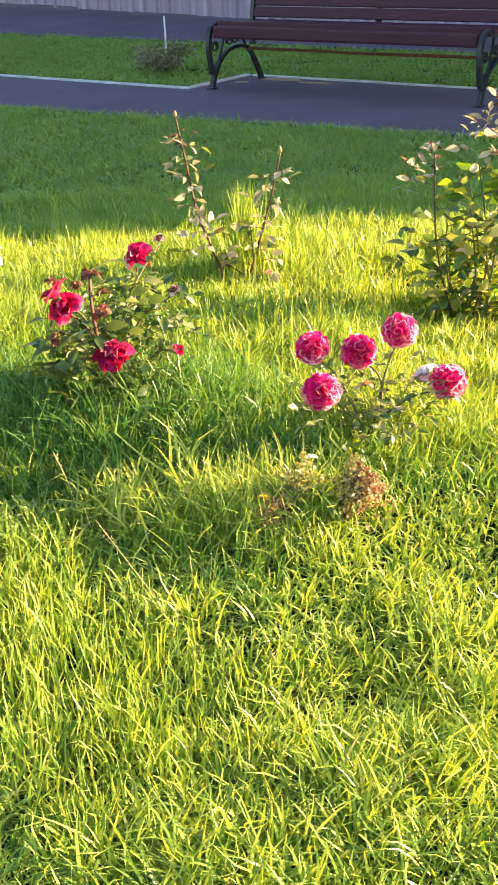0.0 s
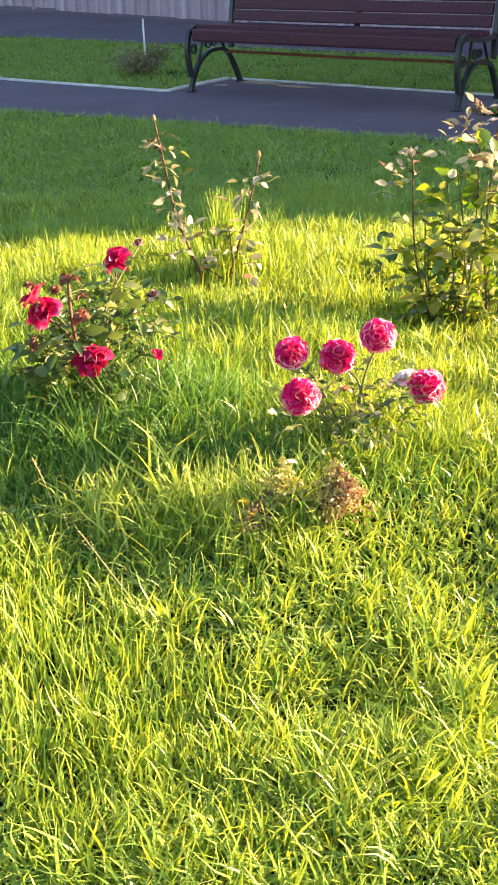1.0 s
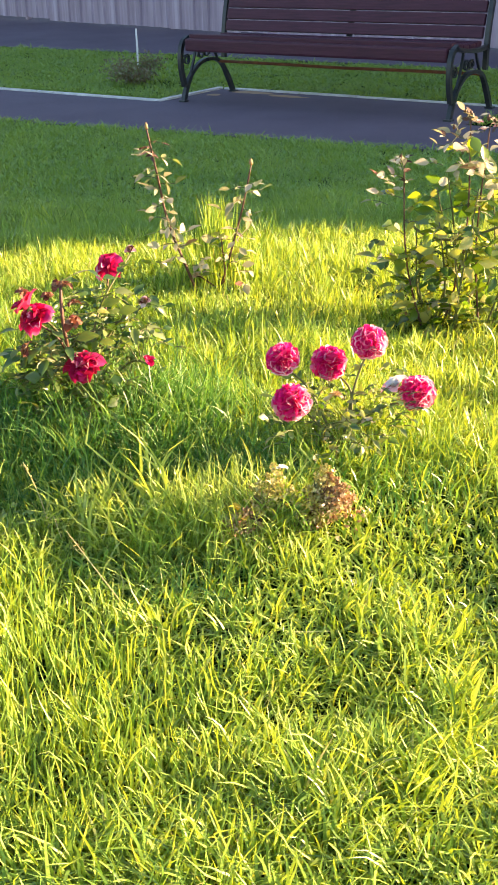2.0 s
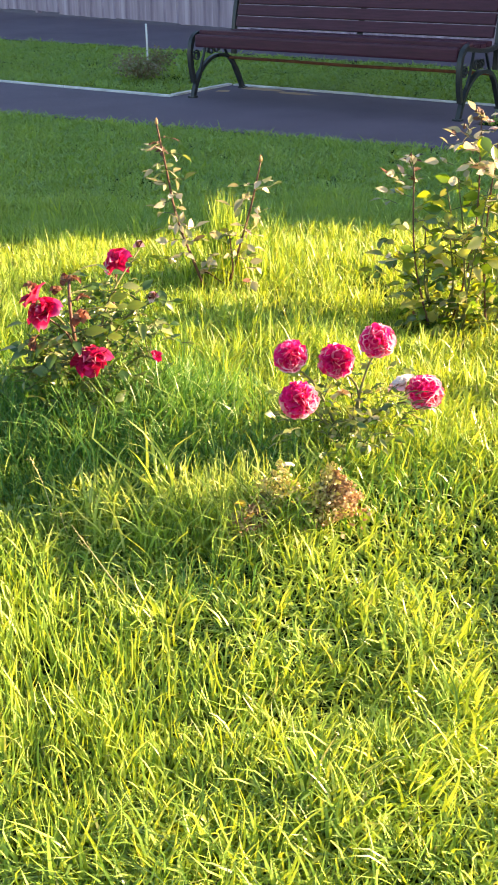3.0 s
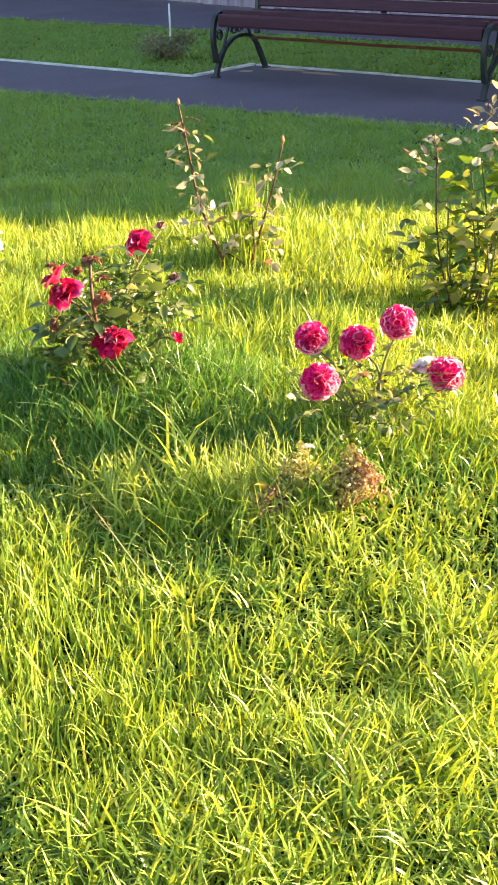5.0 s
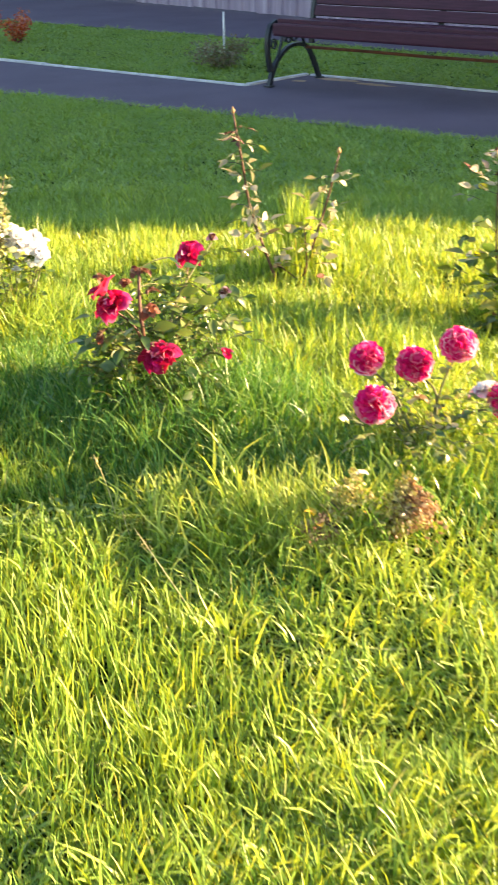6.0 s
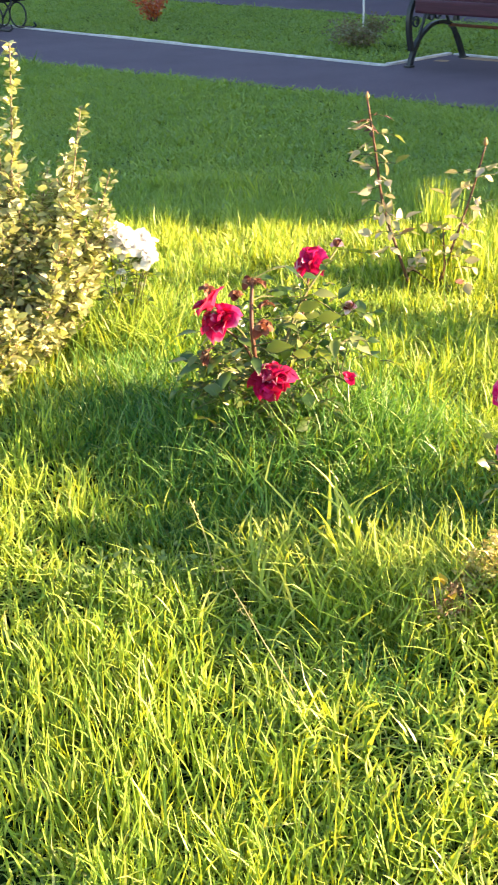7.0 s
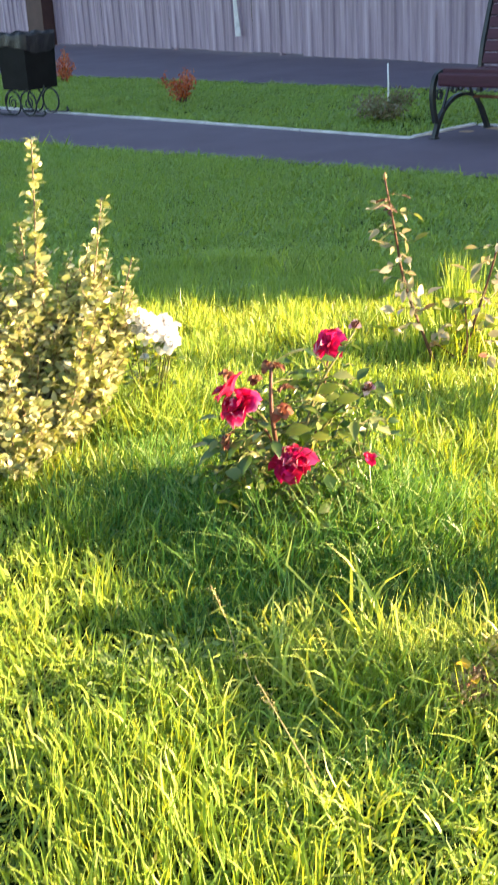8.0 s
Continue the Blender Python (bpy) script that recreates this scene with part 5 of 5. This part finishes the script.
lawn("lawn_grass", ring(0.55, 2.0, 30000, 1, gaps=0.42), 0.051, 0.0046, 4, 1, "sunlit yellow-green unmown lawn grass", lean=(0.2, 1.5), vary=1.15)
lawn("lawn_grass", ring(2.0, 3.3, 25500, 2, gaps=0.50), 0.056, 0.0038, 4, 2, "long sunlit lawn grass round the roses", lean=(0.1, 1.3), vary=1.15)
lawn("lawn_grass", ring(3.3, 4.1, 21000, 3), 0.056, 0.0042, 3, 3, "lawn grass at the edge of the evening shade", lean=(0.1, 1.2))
lawn("lawn_grass", ring(4.1, 4.9, 20000, 9), 0.050, 0.0046, 3, 9, "soft lawn grass where the shade begins", lean=(0.2, 1.3), vary=0.8, mat=SHADE_LAWN)
lawn("lawn_grass", ring(4.9, 9.5, 14000, 4, a1=73.0), 0.042, 0.0064, 2, 4, "soft green lawn grass in shade", lean=(0.5, 1.5), spread=0.03, vary=0.5, mat=SHADE_LAWN)
xy = area_pts(-12, 12, -14, -0.6, 800, 5)
r = np.hypot(xy[:, 0] - CAMERA_SPOT[0], xy[:, 1] - CAMERA_SPOT[1])
a = np.degrees(np.arctan2(xy[:, 1] - CAMERA_SPOT[1], xy[:, 0] - CAMERA_SPOT[0])) - 90
# coarse grass only outside the camera's wedge of view
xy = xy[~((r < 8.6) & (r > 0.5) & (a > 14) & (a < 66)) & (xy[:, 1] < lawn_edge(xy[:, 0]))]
lawn("lawn_grass", xy, 0.07, 0.018, 1, 6, "lawn grass around the rose bed", lean=(0.3, 1.0), spread=0.03)
xy = area_pts(-10.5, PAD_X1 + 1.6, 0.03, FAR_Y0, 5200, 7)
pad_hole = (xy[:, 0] > PAD_X0 - 0.02) & (xy[:, 0] < PAD_X1 + 0.02) & (xy[:, 1] < PAD_Y + 0.04)
lawn("lawn_grass", xy[~pad_hole], 0.042, 0.0095, 2, 8, "shaded lawn strip behind the bench", lean=(0.6, 1.5), spread=0.04, vary=0.35, mat=SHADE_LAWN)
xy = np.concatenate([area_pts(-30, -10.5, 0.03, FAR_Y0, 500, 17), area_pts(PAD_X1 + 1.6, 6.5, 0.03, FAR_Y0, 500, 18)])
lawn("lawn_grass", xy, 0.08, 0.012, 2, 19, "shaded lawn strip along the path")


def tuft(x, y, height, count, spread, width, seed, label, lean=(0.1, 0.6), mat=GRASS):
    rng = np.random.default_rng(seed)
    xy = np.stack([x + rng.normal(0, spread, count), y + rng.normal(0, spread, count)], 1)
    ln = lean[0] + (lean[1] - lean[0]) * rng.random(count)
    v, q, t = blades(xy, height * rng.uniform(0.5, 1.05, count), width * rng.uniform(0.7, 1.2, count), ln, 5, seed)
    ob = link("grass_tuft", array_mesh("grass_tuft", v, q, t, mat))
    return tagged(ob, label, "grass", kind="stuff")


tuft(3.00, -3.68, 0.28, 260, 0.022, 0.0046, 201, "tall bright grass tuft between the rose canes", (0.02, 0.20))
tuft(3.01, -3.69, 0.17, 260, 0.055, 0.0044, 208, "dense bright grass tuft between the rose canes", (0.05, 0.55))
tuft(3.735, -4.875, 0.25, 16, 0.022, 0.0080, 202, "broad-bladed tall grass tuft", (0.25, 0.65), SUNLIT_PALE_GRASS)
tuft(3.70, -4.965, 0.155, 150, 0.040, 0.0052, 205, "coarse sprawling grass tuft", (0.25, 1.0), SUNLIT_PALE_GRASS)
tuft(3.63, -4.945, 0.145, 110, 0.040, 0.0052, 206, "coarse sprawling grass tuft", (0.25, 1.0), SUNLIT_PALE_GRASS)
tuft(3.95, -4.86, 0.13, 300, 0.045, 0.004, 203, "arching grass tuft round the withered plant", (0.3, 0.9))
tuft(3.82, -4.93, 0.16, 120, 0.040, 0.0042, 207, "sunlit grass tuft beside the withered plant", (0.2, 0.9))
for i, (x, y, h) in enumerate([(3.90, -4.86, .145), (3.87, -4.89, .135), (3.92, -4.90, .12), (3.84, -4.84, .14), (3.80, -4.89, .13), (3.88, -4.94, .09), (4.06, -4.88, .07)]):
    tuft(x, y, h, 120, 0.045, 0.0032, 240 + i, "fine grass painted a paler, sunlit colour beside the withered plant", (0.05, 0.9), SUNLIT_PALE_GRASS)
tuft(1.84, -3.16, 0.18, 45, 0.07, 0.005, 204, "tall grass tuft in the shade", (0.3, 0.8))
# long grass round the pink rose, then round the red and the white one: x, y, height
ROUND_PINK = [
    (3.85, -4.72, .11), (3.97, -4.68, .09), (4.08, -4.62, .09), (4.12, -4.50, .11), (3.70, -4.66, .10), (3.66, -4.45, .15), (3.75, -4.42, .15),
    (3.83, -4.40, .16), (3.70, -4.50, .13), (3.80, -4.48, .15), (3.90, -4.42, .20), (3.97, -4.38, .18), (4.05, -4.36, .17), (4.12, -4.38, .17),
    (4.18, -4.46, .19), (3.95, -4.52, .17), (4.02, -4.50, .17),
]
ROUND_RED = [
    (3.49, -4.79, .19), (3.40, -4.80, .18), (3.30, -4.80, .17), (3.53, -4.66, .18), (3.60, -4.60, .16), (3.20, -4.70, .14), (3.0, -4.75, .14),
    (2.95, -4.60, .14), (3.60, -4.50, .14), (3.55, -4.56, .19), (3.48, -4.58, .19), (3.42, -4.55, .18), (2.80, -4.55, .17), (2.84, -4.52, .15),
    (2.78, -4.60, .16), (2.84, -4.58, .25), (2.86, -4.545, .24), (2.85, -4.57, .24), (2.88, -4.55, .22), (2.82, -4.62, .25), (2.86, -4.50, .22),
]
# darker grass laid over the shaded ground between the roses and before them
BETWEEN = [
    (3.52, -4.86, .11), (3.60, -4.80, .12), (3.68, -4.76, .12), (3.76, -4.72, .12), (3.44, -4.92, .10), (3.54, -4.95, .09), (3.36, -4.90, .11), (3.64, -4.88, .10),
    (3.28, -4.88, .11), (3.20, -4.85, .10), (3.12, -4.83, .10), (3.06, -4.90, .09), (3.40, -5.00, .09), (3.72, -4.82, .10),
    (3.95, -5.03, .08), (3.64, -5.22, .06), (3.58, -4.70, .14), (3.64, -4.62, .14), (3.50, -4.73, .13), (3.62, -4.74, .13), (3.70, -4.68, .13),
    (3.10, -4.78, .12), (3.05, -4.70, .12), (3.15, -4.90, .11),
]
for i, (x, y, h) in enumerate(ROUND_PINK[5:] + ROUND_RED[12:]):
    tuft(x, y, h * (0.58 if x > 3.6 else 0.78), 170, 0.06, 0.0036, 210 + i, "long grass round the roses", (0.2, 0.9))
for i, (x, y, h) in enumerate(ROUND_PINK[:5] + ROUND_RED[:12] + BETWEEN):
    tuft(x, y, h * 0.82, 210, 0.06, 0.0036, 260 + i, "long grass between the roses in a shade-darkened green", (0.2, 1.0), SHADE_GREEN)
# upright sunny tufts before the bed: x, y, height
for i, (x, y, h) in enumerate([(3.62, -5.28, .10), (3.72, -5.24, .09), (3.80, -5.32, .11), (3.92, -5.28, .10), (4.02, -5.36, .11), (3.70, -5.38, .10), (3.86, -5.42, .11),
                               (4.10, -5.26, .09), (3.98, -5.48, .10), (4.14, -5.44, .10), (3.58, -5.36, .09), (4.22, -5.34, .09), (4.08, -5.56, .09), (3.78, -5.48, .10)]):
    tuft(x, y, h, 130, 0.045, 0.0038, 290 + i, "upright sunlit grass tuft", (0.05, 0.55))


def stalk(pts, r, seed, label):
    pts = [base_at(*pts[0][:2])] + pts[1:]
    s = thing("grass_stalk", pts[0], label, "grass stalk", "dry stalks in the lawn")
    line = smooth_line(local(pts[0], pts), 8)
    bar("stem", line, list(np.linspace(r, r * 0.5, len(line))), DRY_STALK, s, 5)
    rng = np.random.default_rng(seed)
    chunks = []
    for k in range(26):
        p = on_line(line, rng.uniform(0.72, 1.0)) + Vector(rng.normal(0, 0.0025, 3))
        d, e = Vector(rng.normal(0, 1, 3)), Vector(rng.normal(0, 1, 3))
        chunks.append(([p, p + d * 0.003 + e * 0.001, p + d * 0.004], [(0, 1, 2)]))
    v, f = joined(chunks)
    link("seed_head", mesh_data("seed_head", v, f, DRY_STALK), s)


stalk([(3.91, -5.15, 0.0), (3.87, -5.137, 0.055), (3.79, -5.113, 0.088), (3.71, -5.09, 0.122)], 0.0013, 301, "leaning dry straw stalk in the lawn")
stalk([(3.60, -5.02, 0.0), (3.59, -5.03, 0.13), (3.578, -5.05, 0.205)], 0.0010, 302, "upright dry grass stalk with seed head")
stalk([(3.66, -5.02, 0.0), (3.64, -5.03, 0.05), (3.62, -5.03, 0.10)], 0.0012, 303, "short dry grass stalk with seed head")


def weed(x, y, seed, n=26, size=0.0135):
    w = thing("weed", base_at(x, y), "low broad-leaved weed among the grass", "weed", "weeds in the lawn")
    rng = np.random.default_rng(seed)
    me = leaf_mesh("weed_leaf", WEED_LEAF, 1, 0.5, 0.12, 0.25)
    for k in range(n):
        a = rng.uniform(0, 6.28)
        rr = rng.uniform(0.0, 0.05)
        s = size * rng.uniform(0.6, 1.2)
        z = rng.uniform(0.025, 0.065)
        link("leaf", me, w, "", Matrix.LocRotScale((rr * math.cos(a), rr * math.sin(a), z), Euler((rng.uniform(0.3, 1.2), rng.normal(0, 0.4), a - 1.57)), (s, s, s)))
        bar("leaf_stalk", [(0, 0, -0.01), (rr * 0.6 * math.cos(a), rr * 0.6 * math.sin(a), z * 0.7), (rr * math.cos(a), rr * math.sin(a), z)], 0.0006, GRASS, w, 4)


for i, (x, y) in enumerate([(3.575, -5.155), (3.565, -5.11), (3.53, -5.15), (3.55, -5.09), (3.60, -5.04), (3.51, -5.19)]):
    weed(x, y, 320 + i)

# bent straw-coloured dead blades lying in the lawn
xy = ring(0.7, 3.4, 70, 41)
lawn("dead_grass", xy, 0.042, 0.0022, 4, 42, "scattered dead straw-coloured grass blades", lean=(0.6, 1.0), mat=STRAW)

# dry sand drifted on the bay beside the bench
sand = []
rng = np.random.default_rng(51)
for cx, cy, rx, ry in ((0.14, 0.56, 0.20, 0.06), (0.50, 0.50, 0.15, 0.05), (-0.02, 0.36, 0.05, 0.05)):
    k = 22
    rim = [(cx + rx * math.cos(2 * math.pi * i / k) * rng.uniform(0.7, 1.2), cy + ry * math.sin(2 * math.pi * i / k) * rng.uniform(0.7, 1.2), 0.0015) for i in range(k)]
    patch = link("sand_patch", mesh_data("sand_patch", rim + [(cx, cy, 0.008)], [(i, (i + 1) % k, k) for i in range(k)], SAND, True))
    tagged(patch, "thin drift of dry sand on the asphalt", "sand", kind="stuff")
